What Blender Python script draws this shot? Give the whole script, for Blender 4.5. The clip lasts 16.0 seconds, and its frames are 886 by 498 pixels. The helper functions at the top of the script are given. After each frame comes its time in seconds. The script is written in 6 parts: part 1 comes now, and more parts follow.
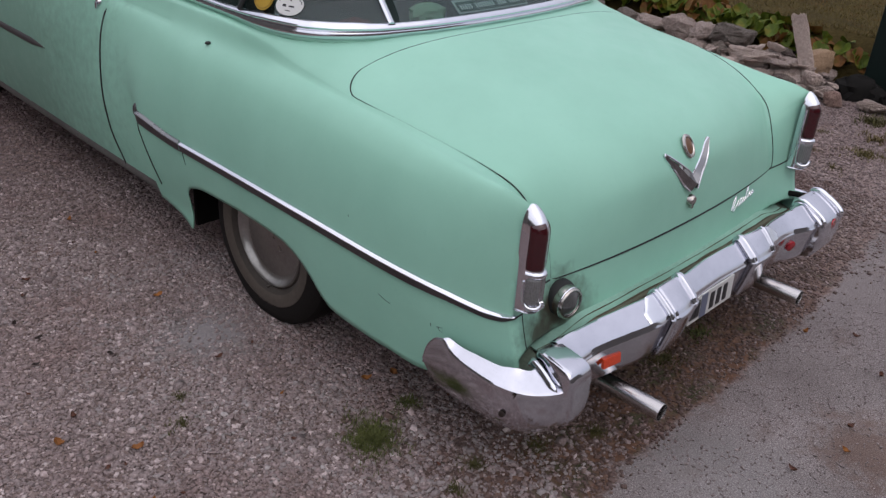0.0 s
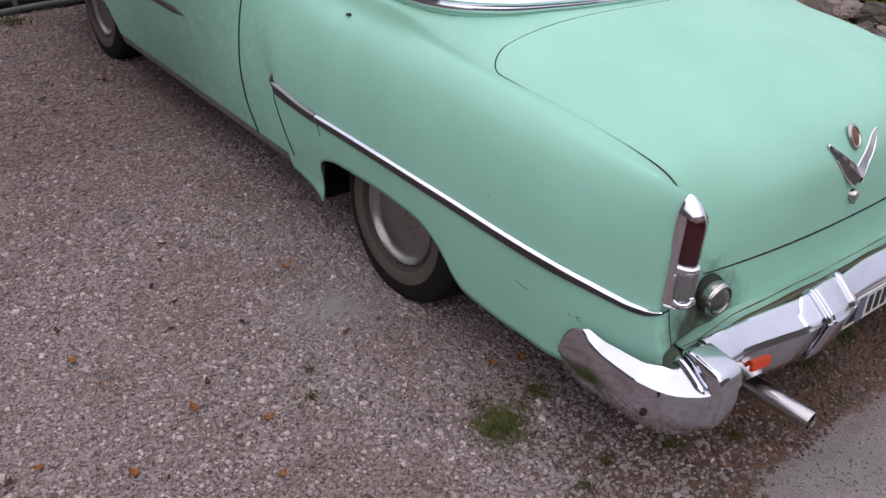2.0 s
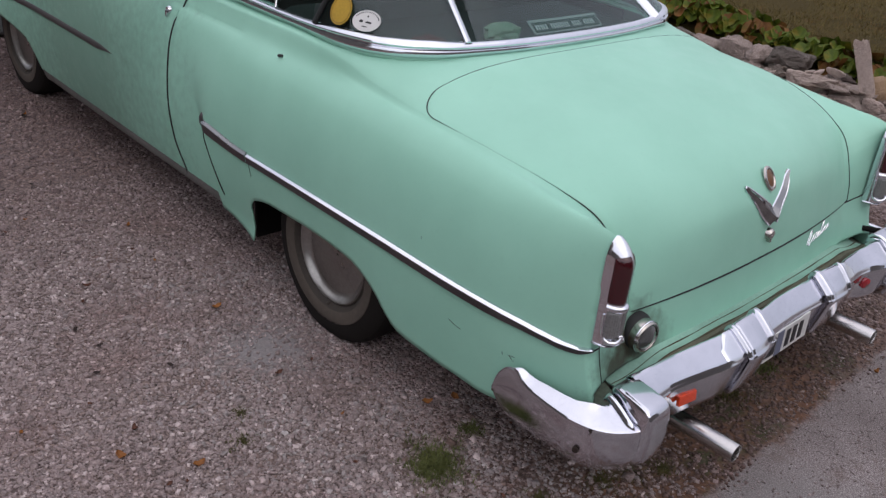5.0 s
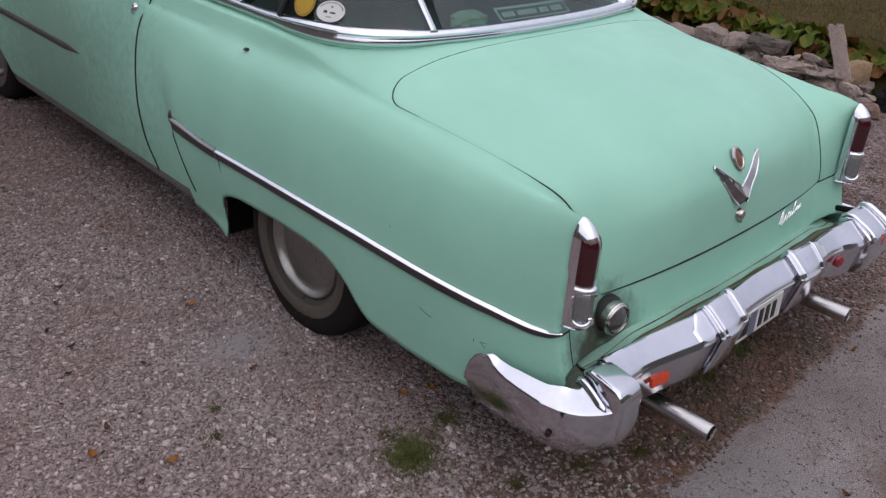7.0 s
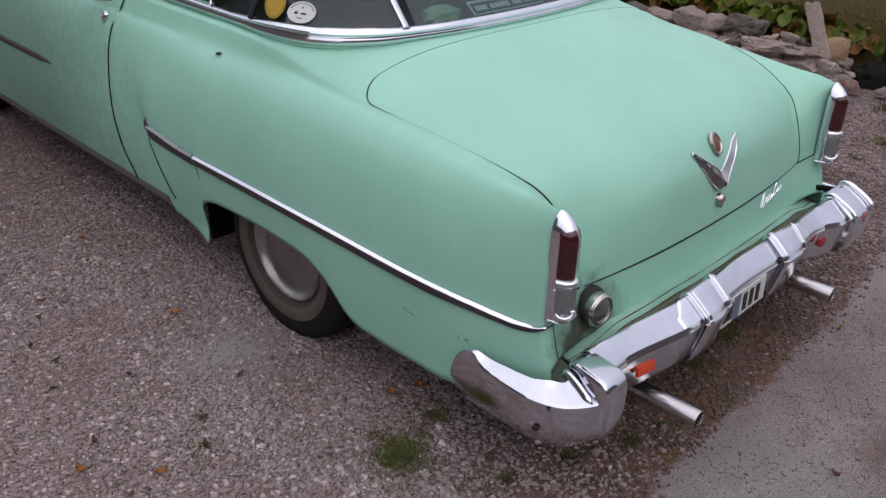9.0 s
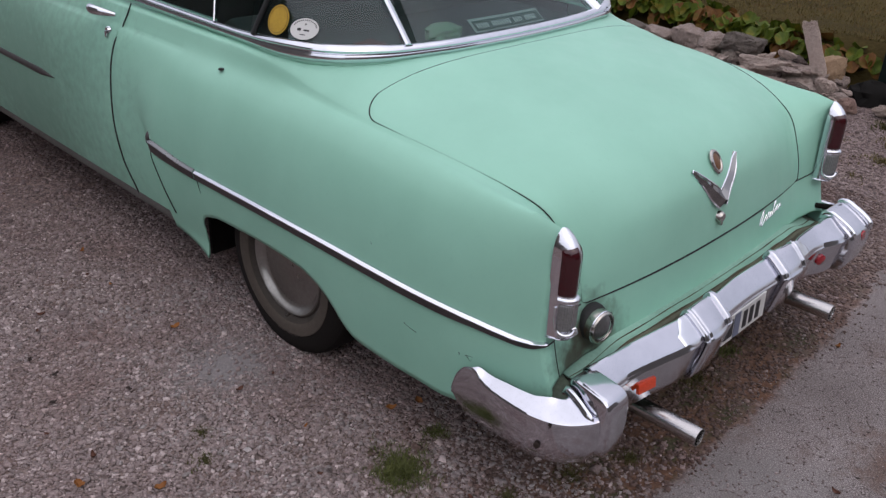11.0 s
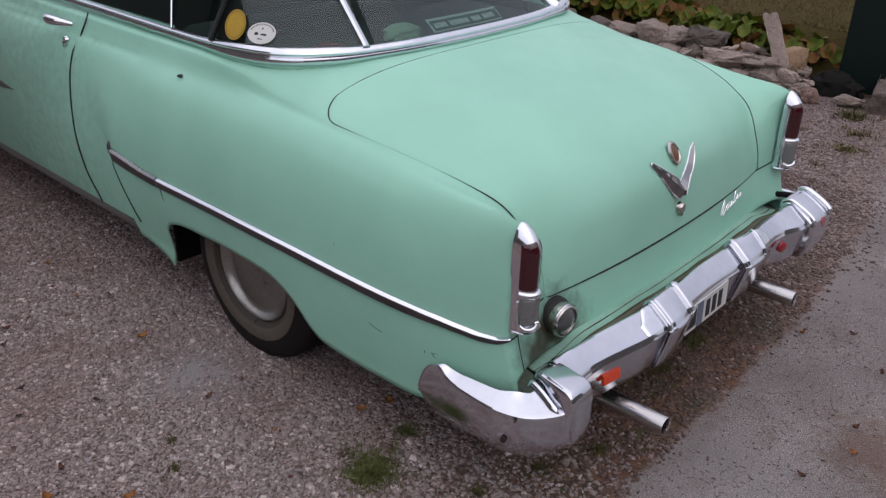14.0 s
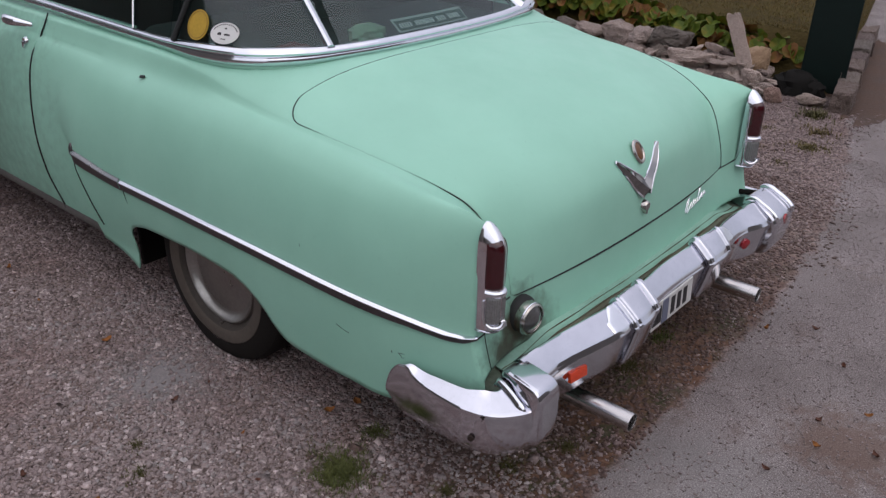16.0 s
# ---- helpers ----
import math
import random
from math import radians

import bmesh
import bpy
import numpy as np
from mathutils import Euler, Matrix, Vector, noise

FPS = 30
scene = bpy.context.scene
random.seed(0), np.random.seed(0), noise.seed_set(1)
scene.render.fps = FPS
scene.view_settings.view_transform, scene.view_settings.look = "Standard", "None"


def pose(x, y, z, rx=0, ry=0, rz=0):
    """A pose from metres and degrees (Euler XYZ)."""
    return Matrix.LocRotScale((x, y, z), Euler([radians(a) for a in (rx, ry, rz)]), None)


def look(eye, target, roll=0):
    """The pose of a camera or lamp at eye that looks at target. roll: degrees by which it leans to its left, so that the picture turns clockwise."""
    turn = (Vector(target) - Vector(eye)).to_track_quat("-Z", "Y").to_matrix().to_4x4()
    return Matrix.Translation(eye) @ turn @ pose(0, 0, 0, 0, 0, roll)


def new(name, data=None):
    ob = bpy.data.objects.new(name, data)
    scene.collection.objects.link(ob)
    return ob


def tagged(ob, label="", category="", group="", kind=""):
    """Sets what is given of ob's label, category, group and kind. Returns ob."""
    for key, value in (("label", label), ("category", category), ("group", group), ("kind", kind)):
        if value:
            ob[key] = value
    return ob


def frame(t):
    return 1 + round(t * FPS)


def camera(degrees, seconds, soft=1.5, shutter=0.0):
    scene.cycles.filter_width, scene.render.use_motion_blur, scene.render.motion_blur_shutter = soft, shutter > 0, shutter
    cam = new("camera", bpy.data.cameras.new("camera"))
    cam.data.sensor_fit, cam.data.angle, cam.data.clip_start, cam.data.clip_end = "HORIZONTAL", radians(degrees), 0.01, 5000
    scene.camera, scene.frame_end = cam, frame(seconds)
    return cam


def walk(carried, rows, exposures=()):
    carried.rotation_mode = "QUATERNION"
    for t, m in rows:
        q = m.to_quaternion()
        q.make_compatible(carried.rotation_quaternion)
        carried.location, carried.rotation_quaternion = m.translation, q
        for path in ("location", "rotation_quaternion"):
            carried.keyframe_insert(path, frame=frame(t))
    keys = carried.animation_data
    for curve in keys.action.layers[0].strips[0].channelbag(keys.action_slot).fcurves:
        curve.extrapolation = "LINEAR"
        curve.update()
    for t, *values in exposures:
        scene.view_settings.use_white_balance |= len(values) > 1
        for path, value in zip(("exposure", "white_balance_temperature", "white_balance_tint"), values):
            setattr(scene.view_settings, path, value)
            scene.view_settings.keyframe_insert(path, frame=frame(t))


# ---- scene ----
cam = camera(54.8, 16.0, soft=1.36)
PATH = [
    (0, (-2.49, -2.183, 1.779), (-1.188, -0.987, 0.844), 4.5),
    (0.5, (-2.454, -2.174, 1.765), (-1.201, -0.979, 0.765), 3.8),
    (1, (-2.468, -2.148, 1.788), (-1.202, -0.907, 0.862), 3.4),
    (1.5, (-2.504, -2.103, 1.771), (-1.296, -0.845, 0.793), 5.5),
    (2, (-2.522, -2.044, 1.758), (-1.408, -0.719, 0.756), 3.7),
    (2.5, (-2.501, -1.97, 1.739), (-1.422, -0.641, 0.704), 3.6),
    (3, (-2.507, -1.971, 1.751), (-1.403, -0.641, 0.745), 4.0),
    (3.5, (-2.506, -1.999, 1.756), (-1.353, -0.698, 0.766), 4.8),
    (4, (-2.513, -2.016, 1.768), (-1.329, -0.727, 0.8), 5.6),
    (4.5, (-2.527, -2.028, 1.778), (-1.302, -0.756, 0.839), 5.1),
    (5, (-2.54, -2.039, 1.785), (-1.278, -0.79, 0.863), 5.8),
    (5.2, (-2.539, -2.05, 1.782), (-1.273, -0.805, 0.86), 5.9),
    (7.3, (-2.494, -2.087, 1.754), (-1.21, -0.864, 0.829), 4.0),
    (7.5, (-2.494, -2.072, 1.772), (-1.207, -0.858, 0.839), 3.8),
    (8, (-2.482, -2.068, 1.767), (-1.208, -0.841, 0.833), 3.5),
    (8.5, (-2.474, -2.073, 1.766), (-1.214, -0.846, 0.812), 2.8),
    (9, (-2.465, -2.096, 1.768), (-1.178, -0.885, 0.831), 2.4),
    (9.5, (-2.456, -2.107, 1.769), (-1.138, -0.922, 0.842), 2.1),
    (10, (-2.454, -2.098, 1.774), (-1.146, -0.894, 0.857), 2.0),
    (10.2, (-2.457, -2.092, 1.773), (-1.158, -0.88, 0.855), 2.0),
    (12.3, (-2.494, -2.087, 1.777), (-1.173, -0.879, 0.885), 3.7),
    (12.5, (-2.487, -2.096, 1.776), (-1.164, -0.893, 0.88), 3.4),
    (13, (-2.477, -2.106, 1.775), (-1.142, -0.918, 0.877), 3.8),
    (13.5, (-2.465, -2.11, 1.765), (-1.146, -0.922, 0.845), 3.5),
    (14, (-2.454, -2.133, 1.773), (-1.117, -0.95, 0.872), 1.6),
    (14.5, (-2.455, -2.14, 1.772), (-1.101, -0.971, 0.876), 2.1),
    (15, (-2.457, -2.139, 1.773), (-1.101, -0.975, 0.876), 1.7),
    (15.5, (-2.453, -2.144, 1.772), (-1.087, -0.996, 0.868), 1.7),
    (16, (-2.446, -2.145, 1.77), (-1.064, -1.012, 0.873), 2.0),
]
walk(cam, [(t, look(eye, target, roll)) for t, eye, target, roll in PATH], exposures=[(0.0, 0.30), (0.5, 0.45), (1.0, 0.39), (1.5, 0.41), (2.0, 0.60), (2.5, 0.67), (3.5, 0.59), (4.5, 0.43), (5.0, 0.37), (8.0, 0.37), (9.5, 0.36), (12.5, 0.28), (14.0, 0.29), (16.0, 0.28)])

# ---- sky and sun: an even, overcast afternoon ----
world = bpy.data.worlds.new("sky")
scene.world = world
world.use_nodes = True
wt = world.node_tree
sky = wt.nodes.new("ShaderNodeTexSky")
sky.sky_type, sky.sun_disc = "NISHITA", False
sky.sun_elevation, sky.sun_rotation = radians(55), radians(205)
sky.air_density, sky.dust_density, sky.ozone_density = 1.0, 3.0, 1.0
back = wt.nodes["Background"]
back.inputs["Strength"].default_value = 0.12
cloud = wt.nodes.new("ShaderNodeMix")          # a closed layer of cloud over the clear sky
cloud.data_type = "RGBA"
cloud.inputs[0].default_value = 0.72
# the layer is brightest overhead and dim near the horizon, as an overcast sky over a closed yard is
height = wt.nodes.new("ShaderNodeSeparateXYZ")
wt.links.new(wt.nodes.new("ShaderNodeTexCoord").outputs["Generated"], height.inputs[0])
rise = wt.nodes.new("ShaderNodeMapRange")
wt.links.new(height.outputs[2], rise.inputs["Value"])
rise.inputs["To Min"].default_value, rise.inputs["To Max"].default_value = 0.46, 1.28
grey = wt.nodes.new("ShaderNodeMix")
grey.data_type, grey.blend_type = "RGBA", "MULTIPLY"
grey.inputs[0].default_value = 1.0
grey.inputs[6].default_value = (7.3, 7.15, 8.1, 1)
wt.links.new(rise.outputs["Result"], grey.inputs[7])
wt.links.new(grey.outputs[2], cloud.inputs[7])
wt.links.new(sky.outputs[0], cloud.inputs[6])
wt.links.new(cloud.outputs[2], back.inputs["Color"])
sun = new("sun", bpy.data.lights.new("sun", "SUN"))
sun.data.energy, sun.data.angle, sun.data.color = 0.5, radians(120), (1.0, 0.96, 0.92)
sun.matrix_basis = look((-2.0, -0.9, 5.0), (0, 0, 0))

# ---- numbers into curves ----
def spl(ts, vals, t):
    """Cubic curve through the values at the knots ts (monotone where they are)."""
    ts, vals, t = np.asarray(ts, float), np.asarray(vals, float), np.asarray(t, float)
    h, d = np.diff(ts), np.diff(vals) / np.diff(ts)
    m = np.concatenate([[d[0]], np.where(d[:-1] * d[1:] > 0, 2 * d[:-1] * d[1:] / (d[:-1] + d[1:] + 1e-12), 0), [d[-1]]])
    i = np.clip(np.searchsorted(ts, t, side="right") - 1, 0, len(h) - 1)
    u = np.clip((t - ts[i]) / h[i], -0.3, 1.3)
    return ((2 * u**3 - 3 * u**2 + 1) * vals[i] + (u**3 - 2 * u**2 + u) * h[i] * m[i]
            + (3 * u**2 - 2 * u**3) * vals[i + 1] + (u**3 - u**2) * h[i] * m[i + 1])


def soft(a, b, t):
    u = np.clip((np.asarray(t, float) - a) / (b - a), 0, 1)
    return u * u * (3 - 2 * u)


# ---- meshes ----
def part(name, geo, material, parent=None, label="", smooth=True):
    """Links one mesh object, from (verts, faces) or a bmesh, under a thing or a part."""
    me = bpy.data.meshes.new(name)
    if isinstance(geo, tuple):
        me.from_pydata([tuple(map(float, v)) for v in geo[0]], [], [tuple(map(int, f)) for f in geo[1]])
    else:
        geo.to_mesh(me)
        geo.free()
    me.materials.append(material)
    if smooth:
        me.polygons.foreach_set("use_smooth", [True] * len(me.polygons))
        me.set_sharp_from_angle(angle=radians(smooth if smooth is not True else 40))
    me.update()
    ob = new(name, me)
    if parent:
        ob.parent = parent
    if label:
        tagged(ob, label)
    return ob


def thing(name, label, category, at=(0, 0, 0), turn=0, group="", kind=""):
    ob = new(name)
    ob.empty_display_size = 0.1
    ob.matrix_basis = pose(*at, 0, 0, turn)
    return tagged(ob, label, category, group, kind)


def grid(P, loop=False, caps=False):
    """(verts, faces) of an n x m sheet of points; loop: the second way closes."""
    P = np.asarray(P, float)
    n, m = P.shape[:2]
    faces = []
    for i in range(n - 1):
        for j in range(m if loop else m - 1):
            k = (j + 1) % m
            faces.append((i * m + j, i * m + k, (i + 1) * m + k, (i + 1) * m + j))
    if caps:
        faces += [tuple(range(m))[::-1], tuple((n - 1) * m + j for j in range(m))]
    return P.reshape(-1, 3), faces


def join(*geos):
    V, F, k = [], [], 0
    for v, f in geos:
        V.append(np.asarray(v, float).reshape(-1, 3))
        F += [tuple(i + k for i in q) for q in f]
        k += len(V[-1])
    return np.concatenate(V), F


def mirrored(geo):
    V, F = geo
    return np.asarray(V) * [-1, 1, 1], [tuple(reversed(f)) for f in F]


def solid(geo, depth):
    """A sheet made into a shell: its own copy set back along the normals by depth, with edges closed."""
    V, F = np.asarray(geo[0], float), geo[1]
    N = np.zeros_like(V)
    for f in F:
        p = V[list(f)]
        N[list(f)] += np.cross(p[1] - p[0], p[2] - p[0]) if len(f) == 3 else np.cross(p[2] - p[0], p[3] - p[1])
    N /= np.linalg.norm(N, axis=1)[:, None] + 1e-12
    n, edges = len(V), {}
    for f in F:
        for a, b in zip(f, f[1:] + f[:1]):
            edges[(a, b)] = 1
    rim = [(b, a, a + n, b + n) for a, b in edges if (b, a) not in edges]
    return np.concatenate([V, V - depth * N]), F + [tuple(i + n for i in reversed(f)) for f in F] + rim


def tube(path, radius, sides=10, caps=True, flat=1.0, up=(0, 0, 1)):
    """A rod along a path; radius: one or one a point; flat squeezes it across up."""
    P = np.asarray(path, float)
    R = np.broadcast_to(np.asarray(radius, float), (len(P),))
    T = np.gradient(P, axis=0)
    T /= np.linalg.norm(T, axis=1)[:, None] + 1e-12
    S = np.cross(T, np.asarray(up, float))
    S /= np.linalg.norm(S, axis=1)[:, None] + 1e-9
    U = np.cross(S, T)
    a = np.linspace(0, 2 * np.pi, sides, endpoint=False)
    rows = P[:, None] + R[:, None, None] * (np.cos(a)[None, :, None] * S[:, None] * flat + np.sin(a)[None, :, None] * U[:, None])
    return grid(rows, loop=True, caps=caps)


def lathe(profile, sides=32, axis="x"):
    """(radius, along) pairs turned about an axis."""
    a = np.linspace(0, 2 * np.pi, sides, endpoint=False)
    rows = []
    for r, h in profile:
        c, s = r * np.cos(a), r * np.sin(a)
        rows.append(np.stack({"x": (h + 0 * a, c, s), "y": (s, h + 0 * a, c), "z": (c, s, h + 0 * a)}[axis], 1))
    return grid(rows, loop=True)


def move(geo, at=(0, 0, 0), m=None):
    V = np.asarray(geo[0], float)
    if m is not None:
        V = V @ np.array(m.to_3x3()).T
    return V + np.asarray(at, float), geo[1]


def box(cx, cy, cz, sx, sy, sz, bevel=0.0, seg=2):
    bm = bmesh.new()
    bmesh.ops.create_cube(bm, size=1)
    bmesh.ops.scale(bm, vec=(sx, sy, sz), verts=bm.verts)
    if bevel:
        bmesh.ops.bevel(bm, geom=bm.edges[:], offset=bevel, segments=seg, affect="EDGES", profile=0.6)
    bmesh.ops.translate(bm, vec=(cx, cy, cz), verts=bm.verts)
    return bm


def geo_of(bm):
    bm.verts.index_update()
    out = np.array([v.co[:] for v in bm.verts]), [tuple(v.index for v in f.verts) for f in bm.faces]
    bm.free()
    return out


def stone_mesh_soft(sx, sy, sz, seed):
    """A crumpled lump: a ball folded by noise."""
    bm = bmesh.new()
    bmesh.ops.create_icosphere(bm, subdivisions=3, radius=1)
    for v in bm.verts:
        k = 1 + 0.35 * noise.noise(v.co * 2.2 + Vector((seed, 0, 0))) + 0.15 * noise.noise(v.co * 6)
        v.co = Vector((v.co.x * sx, v.co.y * sy, max(-0.4, v.co.z) * sz)) * k / 2
    return bm

# ---- materials ----
TONE = 0.80          # how far dust and weather dull every painted, stony and leafy surface


class Nodes:
    """A short hand for node trees."""
    def __init__(self, name):
        self.mat = bpy.data.materials.new(name)
        self.mat.use_nodes = True
        self.tree = self.mat.node_tree
        self.out = self.tree.nodes["Material Output"]
        self.bsdf = self.tree.nodes["Principled BSDF"]

    def add(self, kind, feature="", operation="", data_type="", blend_type=""):
        n = self.tree.nodes.new(kind)
        if feature:
            n.feature = feature
        if operation:
            n.operation = operation
        if data_type:
            n.data_type = data_type
        if blend_type:
            n.blend_type = blend_type
        return n

    def link(self, a, b):
        self.tree.links.new(a, b)

    def set(self, **values):
        for key, v in values.items():
            self.bsdf.inputs[key.replace("_", " ")].default_value = v

    def coords(self):
        return self.add("ShaderNodeTexCoord").outputs["Object"]

    def noise(self, scale, detail=4.0, rough=0.55, at=None, distortion=0.0):
        n = self.add("ShaderNodeTexNoise")
        n.inputs["Scale"].default_value, n.inputs["Detail"].default_value = scale, detail
        n.inputs["Roughness"].default_value, n.inputs["Distortion"].default_value = rough, distortion
        self.link(at or self.coords(), n.inputs["Vector"])
        return n.outputs["Fac"]

    def cells(self, scale, feature="F1", out="Distance", at=None):
        n = self.add("ShaderNodeTexVoronoi", feature=feature)
        n.inputs["Scale"].default_value = scale
        self.link(at or self.coords(), n.inputs["Vector"])
        return n.outputs[out]

    def ramp(self, fac, *stops):
        n = self.add("ShaderNodeValToRGB")
        el = n.color_ramp.elements
        while len(el) < len(stops):
            el.new(0.5)
        for e, (p, c) in zip(el, stops):
            e.position = p
            e.color = (*c, 1) if isinstance(c, tuple) else (c, c, c, 1)
        self.link(fac, n.inputs[0])
        return n.outputs[0]

    def mix(self, fac, a, b, how="MIX"):
        n = self.add("ShaderNodeMix", data_type="RGBA", blend_type=how)
        for value, i in ((fac, 0), (a, 6), (b, 7)):
            if isinstance(value, (int, float)) and i == 0:
                n.inputs[i].default_value = value
            elif isinstance(value, tuple):
                n.inputs[i].default_value = (*value, 1)
            else:
                self.link(value, n.inputs[i])
        return n.outputs[2]

    def math(self, how, a, b=0.0):
        n = self.add("ShaderNodeMath", operation=how)
        for v, i in ((a, 0), (b, 1)):
            if isinstance(v, (int, float)):
                n.inputs[i].default_value = v
            else:
                self.link(v, n.inputs[i])
        return n.outputs[0]

    def bump(self, height, strength=0.3, distance=0.01):
        n = self.add("ShaderNodeBump")
        n.inputs["Strength"].default_value, n.inputs["Distance"].default_value = strength, distance
        self.link(height, n.inputs["Height"])
        self.link(n.outputs[0], self.bsdf.inputs["Normal"])

    def colour(self, socket):
        self.link(socket, self.bsdf.inputs["Base Color"])

    def rough(self, socket):
        self.link(socket, self.bsdf.inputs["Roughness"])


def plain(name, base, roughness=0.5, metallic=0.0, vary=0.15, scale=30.0, bump=0.1, depth=0.002, spread=0.12):
    """A surface of one colour with grain and wear at two scales."""
    n = Nodes(name)
    n.set(Roughness=roughness, Metallic=metallic)
    base = tuple(TONE * c for c in base)
    fine, broad = n.noise(scale * 6, 3), n.noise(scale * 0.35, 4)
    lo, hi = tuple(c * (1 - vary) for c in base), tuple(min(1, c * (1 + vary)) for c in base)
    n.colour(n.mix(0.45, n.ramp(broad, (0.3, lo), (0.7, hi)), n.ramp(fine, (0.3, lo), (0.7, hi))))
    n.rough(n.ramp(broad, (0.3, max(0.02, roughness - spread)), (0.7, min(1, roughness + spread))))
    if bump:
        n.bump(fine, bump, depth)
    return n.mat


def make_paint():
    n = Nodes("mint_green_paint")
    n.set(Roughness=0.46, Coat_Weight=0.10, Coat_Roughness=0.25)
    n.bsdf.inputs["Specular IOR Level"].default_value = 0.34
    broad, fine, specks = n.noise(3.0, 5), n.noise(60, 4), n.noise(420, 2)
    base = n.ramp(broad, (0.25, (0.340, 0.672, 0.518)), (0.75, (0.400, 0.766, 0.598)))
    base = n.mix(n.ramp(fine, (0.62, 0.0), (0.9, 0.22)), base, (0.25, 0.48, 0.38))
    chips = n.math("MULTIPLY", n.ramp(specks, (0.73, 0.0), (0.78, 1.0)), n.ramp(n.noise(9, 2), (0.52, 0.0), (0.7, 0.7)))
    base = n.mix(chips, base, (0.09, 0.13, 0.10))
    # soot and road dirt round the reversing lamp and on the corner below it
    # the last, broad patch is door dust with dimmer light put into the colour
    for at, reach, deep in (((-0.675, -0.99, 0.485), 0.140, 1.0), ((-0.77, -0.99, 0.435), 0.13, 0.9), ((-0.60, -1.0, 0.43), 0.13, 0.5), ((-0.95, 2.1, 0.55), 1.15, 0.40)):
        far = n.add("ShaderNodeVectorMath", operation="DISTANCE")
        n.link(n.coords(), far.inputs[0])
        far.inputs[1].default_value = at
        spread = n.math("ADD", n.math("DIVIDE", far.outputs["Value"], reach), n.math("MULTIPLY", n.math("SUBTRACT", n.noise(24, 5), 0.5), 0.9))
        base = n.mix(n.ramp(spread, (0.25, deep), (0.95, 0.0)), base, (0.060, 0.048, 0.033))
    n.colour(n.mix(1.0, base, (TONE,) * 3, "MULTIPLY"))
    n.rough(n.ramp(n.noise(14, 5), (0.3, 0.40), (0.75, 0.54)))
    n.bump(n.noise(220, 3), 0.03, 0.001)
    return n.mat


def make_chrome(name="chrome", pits=0.15, rough=0.035, tint=(0.77, 0.78, 0.83)):
    n = Nodes(name)
    n.set(Metallic=1.0, Roughness=rough)
    dull = n.noise(22, 5)
    pit = n.math("MULTIPLY", n.ramp(n.noise(520, 2), (0.68, 0.0), (0.74, 1.0)), n.ramp(n.noise(16, 3), (0.45, 0.0), (0.65, pits)))
    n.colour(n.mix(pit, n.ramp(dull, (0.25, tuple(c * 0.94 for c in tint)), (0.6, tint)), (0.20, 0.15, 0.11)))
    n.rough(n.mix(pit, n.ramp(dull, (0.3, rough), (0.8, rough + 0.05)), (0.7, 0.7, 0.7)))
    n.bump(n.noise(9, 2), 0.05, 0.004)
    return n.mat


def make_glass(name, tint):
    n = Nodes(name)
    clear, gloss = n.add("ShaderNodeBsdfTransparent"), n.add("ShaderNodeBsdfGlossy")
    clear.inputs["Color"].default_value = (*tint, 1)
    gloss.inputs["Roughness"].default_value = 0.03
    slant, mixer = n.add("ShaderNodeLayerWeight"), n.add("ShaderNodeMixShader")
    slant.inputs["Blend"].default_value = 0.5
    n.link(n.math("ADD", n.math("MULTIPLY", n.math("POWER", slant.outputs["Facing"], 4.0), 0.6), 0.04), mixer.inputs[0])
    n.link(clear.outputs[0], mixer.inputs[1])
    n.link(gloss.outputs[0], mixer.inputs[2])
    n.link(mixer.outputs[0], n.out.inputs["Surface"])
    n.tree.nodes.remove(n.bsdf)
    return n.mat


def make_lens(name, base, rough=0.12):
    n = Nodes(name)
    n.set(Roughness=rough, Coat_Weight=0.6, Coat_Roughness=0.05)
    base = tuple(TONE * c for c in base)
    n.colour(n.ramp(n.cells(160), (0.0, tuple(c * 0.75 for c in base)), (0.6, base)))
    n.bump(n.cells(160), 0.25, 0.002)
    return n.mat


def make_stone(name, low, high, scale=5.0, bump=1.0):
    n = Nodes(name)
    n.set(Roughness=0.9)
    shade = n.add("ShaderNodeObjectInfo").outputs["Random"]
    at = n.coords()
    body = n.mix(0.5, n.ramp(n.noise(scale, 8, 0.65, at), (0.3, low), (0.7, high)), n.ramp(n.noise(scale * 9, 5, 0.6, at), (0.3, low), (0.72, high)))
    body = n.mix(n.ramp(n.noise(scale * 1.7, 6, 0.6, at), (0.58, 0.0), (0.70, 0.6)), body, tuple(c * 0.45 for c in low))
    n.colour(n.mix(1.0, n.mix(n.ramp(shade, (0.0, 0.0), (1.0, 0.35)), body, (0.42, 0.325, 0.265)), (TONE,) * 3, "MULTIPLY"))
    n.bump(n.noise(scale * 6, 8, 0.75, at), bump, 0.035)
    return n.mat


def make_pebble(name, low, mid, high):
    n = Nodes(name)
    n.set(Roughness=0.88)
    isle = n.add("ShaderNodeNewGeometry").outputs["Random Per Island"]
    at = n.coords()
    shade = n.ramp(isle, (0.0, low), (0.42, mid), (0.82, mid), (1.0, high))
    body = n.mix(0.35, shade, n.ramp(n.noise(160, 3, 0.6, at), (0.3, low), (0.7, high)))
    broad = n.ramp(n.noise(1.7, 5, 0.6, at), (0.32, (0.78, 0.66, 0.64)), (0.50, (0.98, 0.94, 0.94)), (0.70, (1.08, 1.06, 1.06)))
    n.colour(n.mix(1.0, n.mix(1.0, body, broad, "MULTIPLY"), (TONE,) * 3, "MULTIPLY"))
    return n.mat


